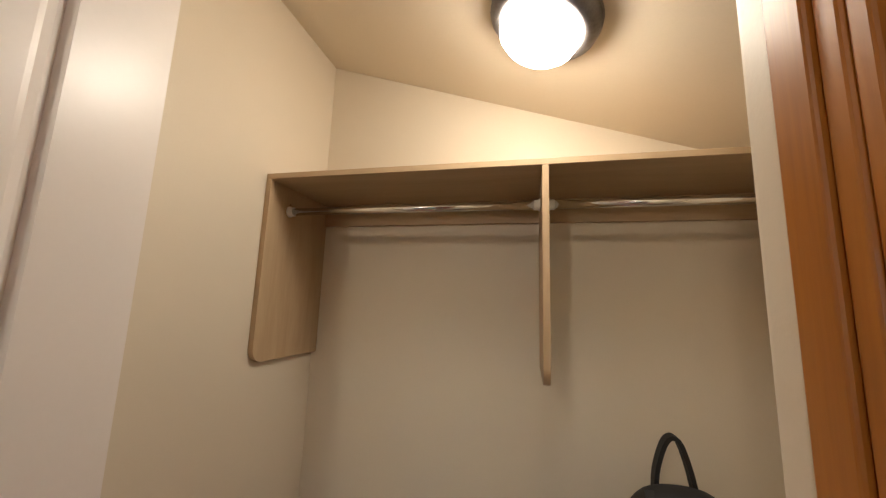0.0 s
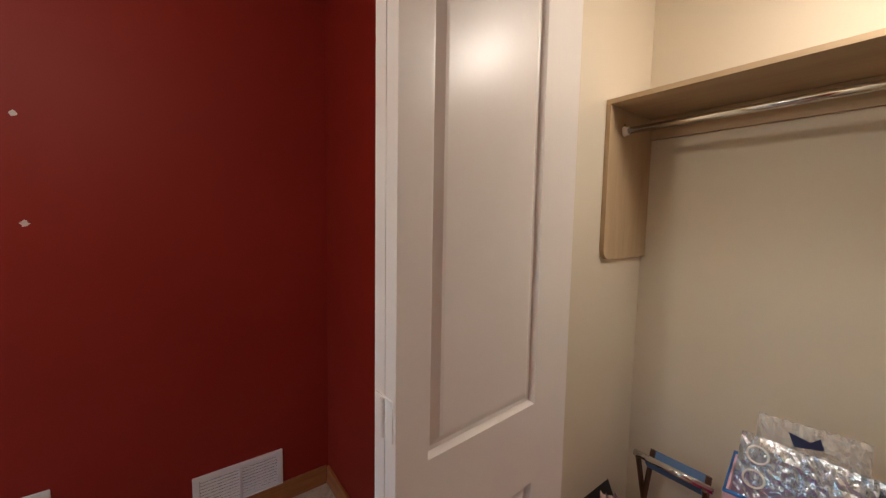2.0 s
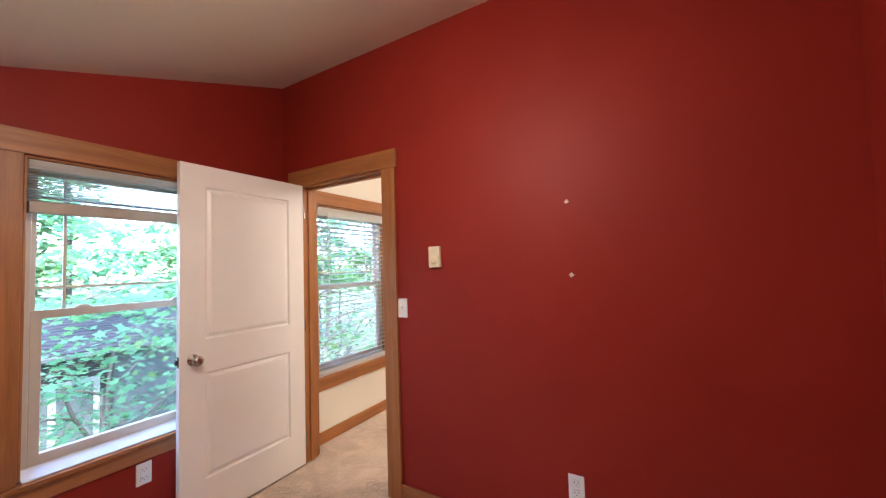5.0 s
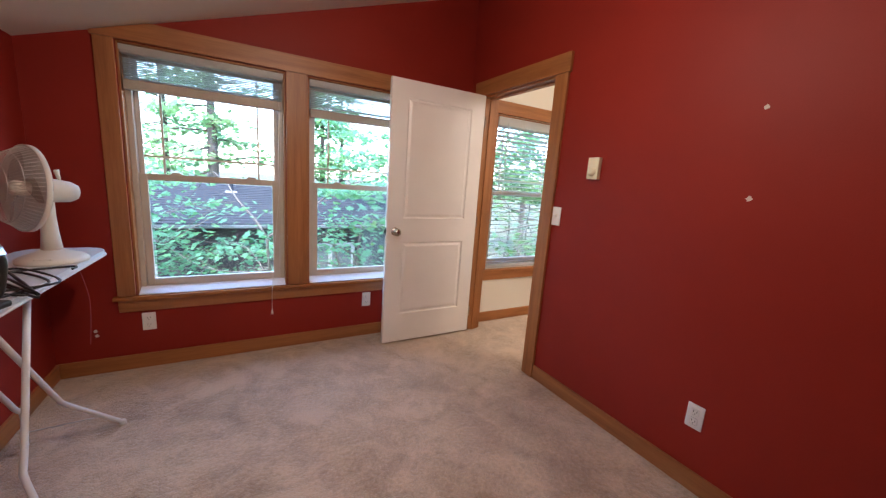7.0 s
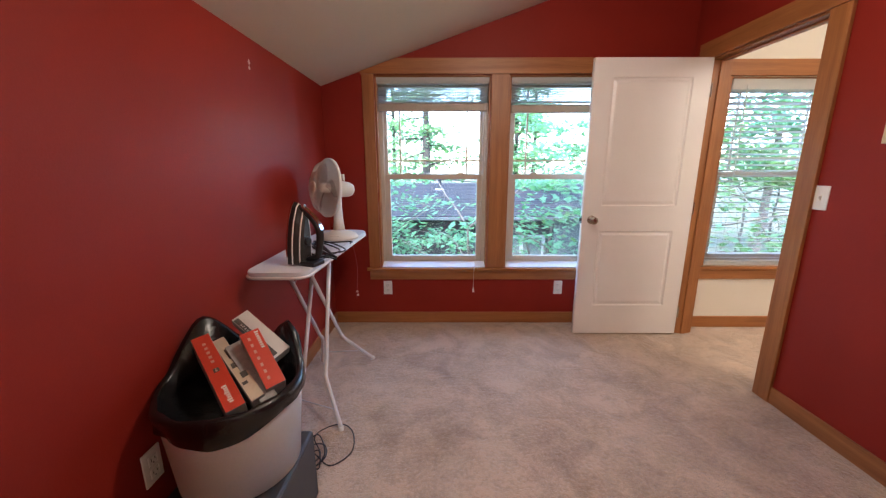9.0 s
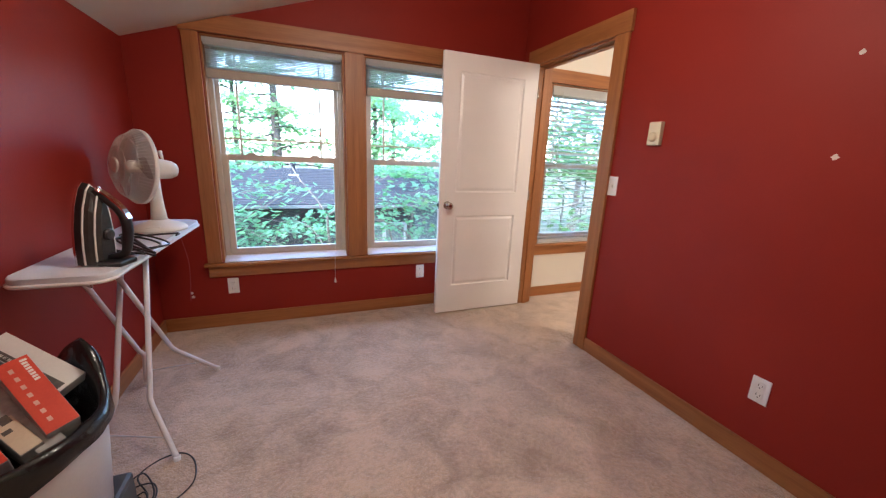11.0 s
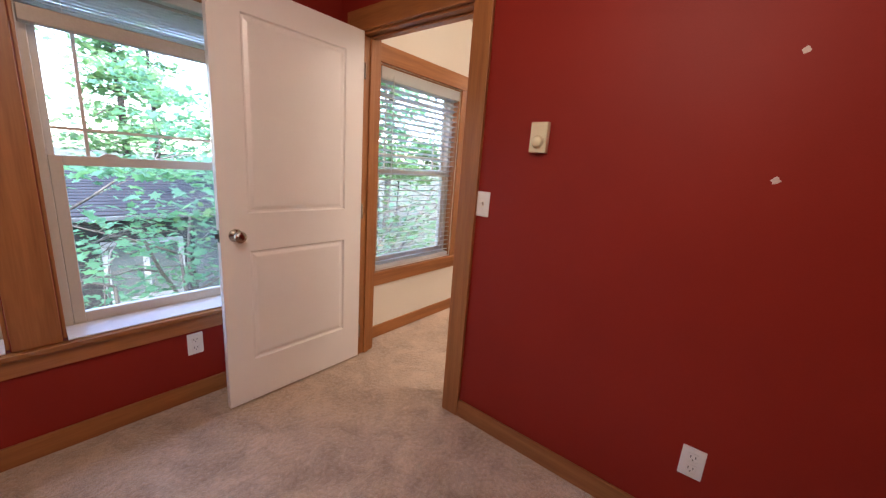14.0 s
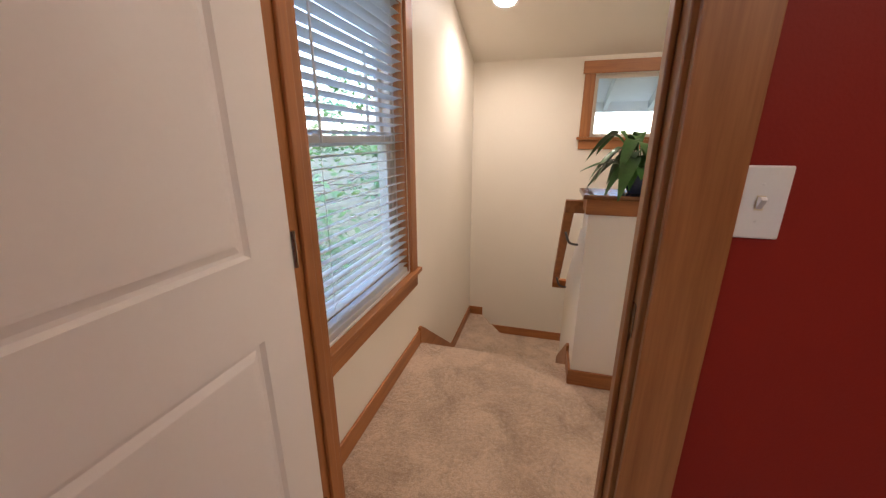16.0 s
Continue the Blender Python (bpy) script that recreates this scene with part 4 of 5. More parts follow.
rim = [(-tw, td, 0.572), (tw, td, 0.572), (tw, -td, 0.572), (-tw, -td, 0.572), (-tw, td, 0.572)]
part("piping", tube(BM(), rim, 0.0065, 8), BLUEP, tote, "blue piped rim")
ov = [(0.055 * math.cos(a) - 0.01, td + 0.005, 0.505 + 0.026 * math.sin(a)) for a in [2 * math.pi * k / 28 for k in range(29)]]
part("grip_rim", tube(BM(), ov, 0.0075, 8), BLUEP, tote, "blue oval grip rim")
part("grip_insert", spin(BM(), [(0.045, 0.0), (0.042, 0.003), (0.02, 0.004)], (-0.01, td + 0.003, 0.505), 24, "y"), FOIL, tote)


def crumple(bm, w, h, t, rough_amp, nx=28, nz=20, seed=0):
    """A crumpled flat packet, w wide, h high and about t thick."""
    for side in (1, -1):
        grid = [[bm.verts.new(((i / nx - 0.5) * w, side * (t / 2 * (1 - (2 * i / nx - 1) ** 6) * (1 - (2 * j / nz - 1) ** 6)) + side * rough_amp * noise.noise((i * 0.9 + seed, j * 0.9, side * 3.1)), (j / nz) * h + rough_amp * noise.noise((i * 0.7, seed + 5.0, side * 2.0)) * (j == nz)))
                 for i in range(nx + 1)] for j in range(nz + 1)]
        for j in range(nz):
            for i in range(nx):
                bm.faces.new([grid[j][i], grid[j][i + 1], grid[j + 1][i + 1], grid[j + 1][i]])
    return bm


pk = thing("foil_packet", pose(-1.645, -3.97, 0.425, 12, -4, 8), "shiny crumpled silver foil packet standing in the tote, window's blue in its colour", "packet")
part("foil", crumple(BM(), 0.33, 0.285, 0.04, 0.009, seed=2), FOIL, pk)
for x, z in ((0.118, 0.235), (0.118, 0.16)):
    part("printed_ring", tube(BM(), [(x + 0.026 * math.cos(a), 0.031, z + 0.026 * math.sin(a)) for a in [2 * math.pi * k / 22 for k in range(23)]], 0.003, 6), PLATE, pk)
bag = thing("plastic_bag", pose(-1.645, -4.06, 0.425, 6, 0, 8), "clear crumpled plastic bag with dark print, in the tote", "plastic bag")
part("film", crumple(BM(), 0.25, 0.34, 0.05, 0.012, seed=9), CLEARPL, bag)
part("print", prism(BM(), [(-0.03, 0.29), (0.035, 0.275), (0.05, 0.315), (0.0, 0.302), (-0.02, 0.322)], "y", 0.026, 0.030), material("navy_print", (0.02, 0.03, 0.10), 0.5), bag)

lean = thing("folded_board", pose(-1.045, -3.985, 0.0, 0, 12, 0), "flat black folded board leaning on the closet wall", "board")
part("panel", prism(BM(), [(-0.18, 0.0), (0.17, 0.0), (0.17, 0.16), (-0.02, 0.42), (-0.06, 0.42)], "x", -0.012, 0.012, 0.003), BLACKPL, lean)
easel = thing("folding_stool", (-1.27, -4.13, 0), "small wooden folding frame with a chrome bar", "folding frame")
DARKWOOD = wood("dark_stained_wood", (0.05, 0.022, 0.01), (0.10, 0.045, 0.02))
for x in (-0.12, 0.12):
    part("leg", tube(BM(), [(x, -0.08, 0.0), (x, 0.06, 0.41)], 0.011, 8), DARKWOOD, easel)
    part("leg", tube(BM(), [(x * 0.85, 0.10, 0.0), (x * 0.85, -0.04, 0.41)], 0.011, 8), DARKWOOD, easel)
part("top_bar", tube(BM(), [(-0.14, 0.05, 0.415), (0.14, 0.05, 0.415)], 0.013, 12), CHROME, easel, "chrome top bar", True)
part("cloth_seat", strap(BM(), curve_pts([(0, 0.05, 0.405), (0, 0.0, 0.35), (0, -0.05, 0.405)], 6), 0.2, 0.004), material("blue_canvas", (0.12, 0.22, 0.42), 0.8, scale=8, fine=300, bump=0.3), easel, "faded blue canvas seat")
TISSUE = material("crumpled_tissue", (0.72, 0.60, 0.58), 0.7, second=(0.55, 0.24, 0.24), scale=18, fine=60, bump=0.6, depth=0.006)
wrap = thing("gift_wrap", pose(-1.19, -3.88, 0.0, 0, 0, 30), "crumpled heap of pale and red wrapping paper", "wrapping paper")
part("sheet", crumple(BM(), 0.17, 0.33, 0.12, 0.03, 16, 14, 4), TISSUE, wrap)
part("sheet", crumple(BM(), 0.14, 0.28, 0.10, 0.03, 16, 14, 7), TISSUE, wrap, at=pose(0.05, 0.09, 0, 0, 8, 40))

# ---- ironing corner ----
COVER = material("ironing_cover", (0.70, 0.71, 0.74), 0.8, second=(0.60, 0.63, 0.69), scale=6, fine=240, bump=0.25, depth=0.001)
TUBEW = material("white_enamel_tube", (0.72, 0.69, 0.68), 0.35, second=(0.66, 0.63, 0.62), scale=14, fine=150, bump=0.03)
BZ = 0.86
board = thing("ironing_board", (0, 0, 0), "ironing board with a pale cover and white tube legs", "ironing board")
outline = []
for cx, cy, r, a0 in ((-2.525, -1.36, 0.06, -90), (-2.515, -0.36, 0.085, 0), (-2.675, -0.36, 0.085, 90), (-2.685, -1.36, 0.06, 180)):
    outline += [(cx + r * math.cos(radians(a0 + k * 15)), cy + r * math.sin(radians(a0 + k * 15))) for k in range(7)]
part("padded_top", prism(BM(), outline, "z", BZ - 0.022, BZ, 0.006), COVER, board, "pale padded cover")
part("edge_frame", tube(BM(), [(x, y, BZ - 0.026) for x, y in outline] + [(outline[0][0], outline[0][1], BZ - 0.026)], 0.007, 8), TUBEW, board)


def leg_frame(top_y, knee_y, foot_y, knee_z, xs, feet, wire_t):
    for (x, xf, yf) in zip(xs, feet[0], feet[1]):
        pts = curve_pts([(x, top_y, BZ - 0.03), (x + (xf - x) * 0.12, knee_y + (top_y - knee_y) * 0.1, knee_z + 0.07)], 2)
        pts += curve_pts([(x + (xf - x) * 0.12, knee_y, knee_z + 0.03), (x + (xf - x) * 0.3, knee_y + (yf - knee_y) * 0.25, knee_z - 0.02), (xf, yf, 0.011)], 6)[1:]
        leg = part("leg", tube(BM(), pts, 0.0105, 12), TUBEW, board, "", True)
        part("rubber_foot", spin(BM(), [(0.010, 0.0), (0.014, 0.002), (0.014, 0.018), (0.011, 0.022)], (xf, yf, 0.001), 12), PLATE, leg)
    a, b = Vector((xs[0] + (feet[0][0] - xs[0]) * wire_t, knee_y + (feet[1][0] - knee_y) * wire_t, knee_z * (1 - wire_t))), Vector((xs[1] + (feet[0][1] - xs[1]) * wire_t, knee_y + (feet[1][1] - knee_y) * wire_t, knee_z * (1 - wire_t)))
    part("cross_wire", tube(BM(), [a, b], 0.003, 6), TUBEW, board)


leg_frame(-0.98, -1.22, -1.33, 0.22, (-2.50, -2.585), ((-2.385, -2.725), (-1.335, -1.18)), 0.6)
leg_frame(-1.22, -0.76, -0.63, 0.20, (-2.535, -2.645), ((-2.358, -2.70), (-0.63, -0.66)), 0.5)
part("height_catch", box(BM(), -2.63, -2.52, -1.16, -1.04, BZ - 0.04, BZ - 0.03, 0.002), TUBEW, board)
part("hanging_cord", tube(BM(), curve_pts([(-2.46, -0.62, BZ - 0.03), (-2.44, -0.60, 0.66), (-2.455, -0.60, 0.44)], 6), 0.0018, 5), material("red_cord", (0.30, 0.05, 0.05), 0.7), board)
part("drooping_cord", tube(BM(), curve_pts([(-2.52, -1.40, BZ - 0.03), (-2.54, -1.36, 0.80), (-2.60, -1.30, 0.81), (-2.62, -1.22, BZ - 0.03)], 6), 0.002, 5), TUBEW, board)

# electric iron on its heel, sole turned to the wall
IRONGREY = material("iron_grey", (0.055, 0.05, 0.045), 0.25, second=(0.035, 0.032, 0.03), scale=20, fine=200, bump=0.04)
iron = thing("steam_iron", pose(-2.53, -1.265, BZ + 0.003, 0, 4, -16), "black and grey steam iron standing on its heel", "iron")
sole = [(-0.058, 0.0), (0.058, 0.0), (0.060, 0.06), (0.056, 0.13), (0.042, 0.21), (0.019, 0.272), (0.0, 0.292), (-0.019, 0.272), (-0.042, 0.21), (-0.056, 0.13), (-0.060, 0.06)]
part("soleplate", prism(BM(), sole, "x", -0.052, -0.044, 0.001), CHROME, iron, "steel soleplate")


def iron_shell(name, levels, mat, label):
    """A tapering shell stacked out from the soleplate; a level is (x, width factor, height factor)."""
    bm = BM()
    rings = [[bm.verts.new((x, y * s, 0.002 + z * zs)) for y, z in sole] for x, s, zs in levels]
    for lo, hi in zip(rings, rings[1:]):
        for k in range(len(sole)):
            bm.faces.new([lo[k], lo[(k + 1) % len(sole)], hi[(k + 1) % len(sole)], hi[k]])
    bm.faces.new(rings[0]), bm.faces.new(rings[-1][::-1])
    return part(name, bm, mat, iron, label)


iron_shell("skirt", ((-0.0435, 0.98, 0.985), (-0.030, 0.97, 0.98), (-0.022, 0.93, 0.965)), BLACKPL, "black heat skirt above the sole")
iron_shell("water_tank", ((-0.0215, 0.90, 0.955), (-0.008, 0.84, 0.935), (0.008, 0.70, 0.89), (0.020, 0.48, 0.80)), IRONGREY, "smoky grey water tank")
part("handle", tube(BM(), curve_pts([(-0.012, 0, 0.262), (0.030, 0, 0.238), (0.074, 0, 0.196), (0.090, 0, 0.150), (0.086, 0, 0.09), (0.074, 0, 0.045), (0.02, 0, 0.022)], 6), [0.012 + 0.005 * math.sin(math.pi * k / 36) for k in range(37)], 12), BLACKPL, iron, "black looped handle", True)
part("handle_strip", strap(BM(), curve_pts([(0.002, 0, 0.272), (0.036, 0, 0.252), (0.078, 0, 0.214), (0.100, 0, 0.175)], 6), 0.022, 0.006, (0, 1, 0)), CHROME, iron, "chrome strip over the handle's front")
part("heel", box(BM(), -0.042, 0.085, -0.045, 0.045, 0.0, 0.02, 0.006, 2), BLACKPL, iron)
part("dial", spin(BM(), [(0.022, 0.0), (0.022, 0.01), (0.018, 0.014)], (0.018, 0, 0.11), 20, "x"), BLACKPL, iron)
part("spray_tip", spin(BM(), [(0.009, 0.0), (0.007, 0.02), (0.003, 0.024)], (0.006, 0, 0.258), 12), CHROME, iron)
for x, f, zf in ((-0.0215, 0.93, 0.968), (0.009, 0.72, 0.895)):
    part("trim_line", tube(BM(), [(x, y * f, 0.002 + z * zf) for y, z in sole[1:]] + [(x, sole[0][0] * f, 0.003)], 0.003, 6), PLATE, iron, "pale trim line")

cable = thing("power_cord", (0, 0, 0), "loosely looped black power cord lying on the ironing board", "cord")
random.seed(4)
pts = [(-2.50, -1.22, BZ + 0.012)]
for k in range(15):
    a = k * 2.1
    pts.append((-2.545 + 0.13 * math.cos(a) + random.uniform(-0.03, 0.03), -0.98 + 0.20 * math.sin(a * 0.93) + random.uniform(-0.03, 0.03), BZ + 0.006 + 0.0028 * (k % 6)))
pts += [(-2.44, -0.75, BZ + 0.006), (-2.425, -0.80, BZ + 0.006)]
part("cord", tube(BM(), curve_pts(pts, 7), 0.0045, 6), BLACKPL, cable, "", True)

# table fan
FANW = material("fan_plastic", (0.74, 0.70, 0.62), 0.38, second=(0.70, 0.66, 0.58), scale=10, fine=160, bump=0.03)
BLADE = clear("smoky_fan_blade", (0.93, 0.90, 0.88), 0.35)
fan = thing("table_fan", (-2.545, -0.60, BZ + 0.001), "off-white table fan with a wire cage, on the ironing board", "fan")
part("foot", spin(BM(), [(0.12, 0.0), (0.121, 0.012), (0.105, 0.026), (0.06, 0.042), (0.036, 0.055)], (0, 0, 0), 40), FANW, fan, "", True)
part("button_panel", box(BM(), -0.03, 0.03, -0.105, -0.075, 0.018, 0.03, 0.004), FANW, fan)
part("neck", spin(BM(), [(0.037, 0.05), (0.030, 0.12), (0.026, 0.20), (0.027, 0.272)], (0, 0, 0), 28), FANW, fan, "", True)
axis = Vector((-0.75, -0.65, 0.10)).normalized()
hd = Matrix.Translation((0.0, 0.0, 0.318)) @ axis.to_track_quat("Z", "Y").to_matrix().to_4x4()
motor = part("motor_housing", spin(BM(), [(0.012, -0.115), (0.034, -0.108), (0.046, -0.085), (0.052, -0.03), (0.056, 0.012), (0.052, 0.022)], (0, 0, 0), 28), FANW, fan, "", True, hd)
part("swing_knob", spin(BM(), [(0.006, 0.0), (0.008, 0.035), (0.010, 0.042), (0.009, 0.05)], (0, 0, 0), 12), FANW, motor, "", False, pose(0, 0.045, -0.05, -75, 0, 0))
WIRE = material("cage_wire", (0.70, 0.67, 0.62), 0.35, 0.3, scale=10, fine=160, bump=0.0)
R = 0.178
for nm, prof in (("front_cage", [(0.035, 0.150), (0.09, 0.144), (0.145, 0.116), (R - 0.006, 0.075), (R, 0.060)]), ("rear_cage", [(0.055, 0.018), (0.11, 0.022), (0.158, 0.038), (R, 0.058)])):
    bm = BM()
    for k in range(60):
        a = 2 * math.pi * k / 60
        tube(bm, [(r * math.cos(a), r * math.sin(a), h) for r, h in prof], 0.0011, 4, False)
    for r, h in prof[1:3]:
        tube(bm, [(r * math.cos(2 * math.pi * k / 40), r * math.sin(2 * math.pi * k / 40), h) for k in range(41)], 0.0012, 4, False)
    part(nm, bm, WIRE, fan, "", False, hd)
part("cage_rim", spin(BM(), [(R - 0.003, 0.050), (R + 0.005, 0.050), (R + 0.005, 0.068), (R - 0.003, 0.068), (R - 0.003, 0.050)], (0, 0, 0), 48), FANW, fan, "", True, hd)
part("badge", spin(BM(), [(0.036, 0.148), (0.036, 0.154), (0.028, 0.157)], (0, 0, 0), 28), FANW, fan, "", True, hd)
for k in range(3):
    bm = BM()
    rows = []
    for i in range(9):
        r = 0.03 + 0.125 * i / 8
        half = 0.95 * (1 - 0.35 * abs(2 * i / 8 - 1) ** 2) * (0.5 if i == 0 else 1.0)
        rows.append([bm.verts.new((r * math.cos(k * 2.094 + half * (j / 6 - 0.5)), r * math.sin(k * 2.094 + half * (j / 6 - 0.5)), 0.075 + dz + 0.03 * (j / 6 - 0.5))) for dz in (0, 0.002) for j in range(7)])
    for lo, hi in zip(rows, rows[1:]):
        for j in list(range(6)) + list(range(7, 13)):
            bm.faces.new([lo[j], lo[j + 1], hi[j + 1], hi[j]])
    part("blade", bm, BLADE, fan, "translucent smoky blade", True, hd)
part("hub", spin(BM(), [(0.03, 0.040), (0.032, 0.09), (0.022, 0.105), (0.005, 0.108)], (0, 0, 0), 24), FANW, fan, "", True, hd)

# waste bin with a black liner, on a dark box
CANW = material("white_can", (0.62, 0.61, 0.60), 0.4, second=(0.56, 0.55, 0.54), scale=7, fine=160, bump=0.05)
LINER = material("black_liner", (0.010, 0.010, 0.011), 0.22, second=(0.007, 0.007, 0.008), scale=10, fine=30, bump=0.5, depth=0.006)
CHAR = material("charcoal_plastic", (0.05, 0.05, 0.053), 0.5, scale=9, fine=150, bump=0.1)
CX, CY = -2.565, -1.86
stand = thing("storage_crate", (CX, CY, 0), "charcoal plastic crate under the waste bin", "crate")
part("crate_body", box(BM(), -0.17, 0.19, -0.16, 0.16, 0.0, 0.298, 0.012, 2), CHAR, stand)
can = thing("waste_bin", (CX, CY, 0.30), "round white waste bin lined with a black bag", "waste bin")
part("drum", spin(BM(), [(0.175, 0.0), (0.188, 0.006), (0.208, 0.24), (0.213, 0.30), (0.207, 0.303), (0.20, 0.25), (0.178, 0.02)], (0, 0, 0), 56), CANW, can, "white plastic drum", True)
bm = BM()
rings = []
prof = [(0.217, 0.25), (0.221, 0.262), (0.222, 0.28), (0.222, 0.305), (0.217, 0.325), (0.198, 0.318), (0.184, 0.285), (0.15, 0.255), (0.03, 0.25)]
for j, (r, h) in enumerate(prof):
    ring = []
    for k in range(72):
        a = 2 * math.pi * k / 72
        wob = noise.noise((math.cos(a) * 3.2, math.sin(a) * 3.2, j * 0.8)) * (0.012 if j < 6 else 0.004)
        drop = 0.035 * noise.noise((math.cos(a) * 1.4, math.sin(a) * 1.4, 4.0)) if j < 2 else 0.0
        lift = max(0.0, math.cos(a - 0.95)) ** 9 * 0.13 * (j in (3, 4, 5)) + max(0.0, math.cos(a - 2.45)) ** 8 * 0.16 * (j in (3, 4, 5))
        ring.append(bm.verts.new(((r + wob) * math.cos(a), (r + wob) * math.sin(a), h + drop + lift)))
    rings.append(ring)
for lo, hi in zip(rings, rings[1:]):
    for k in range(72):
        bm.faces.new([lo[k], lo[(k + 1) % 72], hi[(k + 1) % 72], hi[k]])
bm.faces.new(rings[-1])
part("liner", bm, LINER, can, "glossy black bag turned over the rim", True)

REDBOX = material("red_carton", (0.62, 0.065, 0.028), 0.45, second=(0.55, 0.05, 0.022), scale=12, fine=180, bump=0.04)
GREYBOX = material("grey_printed_carton", (0.40, 0.39, 0.38), 0.5, second=(0.26, 0.255, 0.25), scale=16, fine=60, bump=0.04)
WHITEBOX = material("white_carton", (0.70, 0.68, 0.65), 0.5, second=(0.64, 0.62, 0.59), scale=12, fine=180, bump=0.04)
TAN = material("tan_carton", (0.62, 0.53, 0.40), 0.5, second=(0.55, 0.46, 0.34), scale=12, fine=180, bump=0.04)


def carton(where, w, d, h, side, face, label, bars):
    """A thin carton; its narrow edge (towards +z) is coloured and printed with bars along x."""
    ob = thing("carton", where, label, "carton", "cartons in the bin")
    part("box_body", box(BM(), -w / 2, w / 2, -d / 2, d / 2, -h, 0, 0.002), face, ob)
    part("printed_edge", box(BM(), -w / 2 + 0.001, w / 2 - 0.001, -d / 2 + 0.001, d / 2 - 0.001, 0.0005, 0.0022, 0.0005), side, ob)
    for x0, x1, y0, y1, ink in bars:
        part("print_bar", box(BM(), x0, x1, y0, y1, 0.0023, 0.0032), ink, ob)
    return ob


def edge_up(a, b):
    """A pose with x along the carton's long edge and z out of its printed edge."""
    a, b = Vector(a), Vector(b)
    x = (b - a).normalized()
    z = Vector((0.75, -1.1, 1.3))
    z = (z - x * z.dot(x)).normalized()
    y = z.cross(x)
    m = Matrix((x, y, z)).transposed().to_4x4()
    m.translation = (a + b) / 2
    return m


PALEINK = material("pale_print", (0.66, 0.40, 0.34), 0.5, second=(0.60, 0.34, 0.28), scale=60, fine=300, bump=0)
DARKINK = material("dark_print", (0.07, 0.065, 0.06), 0.5, second=(0.12, 0.11, 0.10), scale=40, fine=200, bump=0)
bars = [(0.075 + 0.009 * k, 0.081 + 0.009 * k, -0.007 - 0.003 * (k % 3 == 0), 0.004, PLATE) for k in range(8)] + [(-0.005, 0.012, -0.009, 0.008, DARKINK), (-0.003, 0.010, -0.003, 0.002, PLATE)]
bars += [(-0.13 + 0.022 * k, -0.119 + 0.022 * k, -0.004, 0.006, PALEINK) for k in range(5)]
carton(edge_up((-2.705, -1.79, 0.74), (-2.47, -2.01, 0.62)), 0.34, 0.055, 0.10, REDBOX, GREYBOX, "long red carton edge-up in the waste bin", bars)
carton(edge_up((-2.525, -1.80, 0.76), (-2.395, -1.915, 0.64)), 0.22, 0.062, 0.12, REDBOX, GREYBOX, "short red carton edge-up in the waste bin", [(-0.10 + 0.009 * k, -0.094 + 0.009 * k, 0.012, 0.022 + 0.003 * (k == 0), PLATE) for k in range(8)] + [(-0.085 + 0.026 * k, -0.073 + 0.026 * k, -0.014, -0.006, PALEINK) for k in range(7)])
carton(edge_up((-2.655, -1.775, 0.725), (-2.43, -1.957, 0.615)), 0.30, 0.04, 0.10, TAN, GREYBOX, "tan carton with dark print, wedged between two red ones", [(-0.02, 0.002, -0.012, 0.010, DARKINK), (0.03, 0.055, -0.004, 0.014, DARKINK), (0.07, 0.082, -0.014, 0.002, DARKINK), (-0.09, -0.04, -0.004, 0.004, DARKINK)])
carton(edge_up((-2.59, -1.80, 0.72), (-2.40, -1.945, 0.60)), 0.26, 0.05, 0.06, GREYBOX, GREYBOX, "grey printed carton lying between the others", [])
carton(edge_up((-2.63, -1.665, 0.765), (-2.44, -1.76, 0.665)), 0.24, 0.065, 0.03, WHITEBOX, GREYBOX, "flat white carton with a grey printed band, standing in the bin", [(-0.11, 0.11, -0.030, -0.012, DARKINK)] + [(-0.08 + 0.012 * k, -0.072 + 0.012 * k, -0.025, -0.018, PLATE) for k in range(11)])
slip = thing("paper_sheet", pose(-2.37, -2.03, 0.0, 6, 0, 25), "white paper sheet leaning against the crate", "paper")
part("sheet", prism(BM(), [(-0.07, 0.0), (0.09, 0.0), (0.08, 0.27), (0.0, 0.345), (-0.06, 0.25)], "y", -0.001, 0.001), PLATE, slip)

flo = thing("cable_loop", (-0.075, -0.01, 0), "thin black cord looped on the carpet by the bin", "cord")
part("cord", tube(BM(), curve_pts([(-2.40, -1.60, 0.02), (-2.36, -1.50, 0.008), (-2.42, -1.40, 0.02), (-2.37, -1.34, 0.03), (-2.30, -1.30, 0.012), (-2.24, -1.36, 0.008), (-2.22, -1.48, 0.007), (-2.29, -1.56, 0.008), (-2.36, -1.52, 0.014), (-2.44, -1.44, 0.02), (-2.39, -1.42, 0.05), (-2.34, -1.50, 0.01), (-2.38, -1.60, 0.006)], 8), 0.003, 6), BLACKPL, flo, "", True)
part("cord", tube(BM(), curve_pts([(-2.38, -1.60, 0.01), (-2.33, -1.52, 0.016), (-2.36, -1.44, 0.012), (-2.42, -1.46, 0.022), (-2.40, -1.55, 0.02), (-2.34, -1.58, 0.01), (-2.37, -1.49, 0.026), (-2.43, -1.53, 0.008)], 8), 0.003, 6), BLACKPL, flo, "", True)
part("plug", box(BM(), -2.40, -2.36, -1.62, -1.585, 0.004, 0.03, 0.006), BLACKPL, flo)

# ---- stair hall ----
stairs = tagged(new("stairs"), "beige carpeted winding stairs going down from the landing", "stairs", kind="structure")


def step(poly, z):
    part("step", prism(BM(), poly, "z", z - 0.22, z, 0.008), CARPET, stairs)


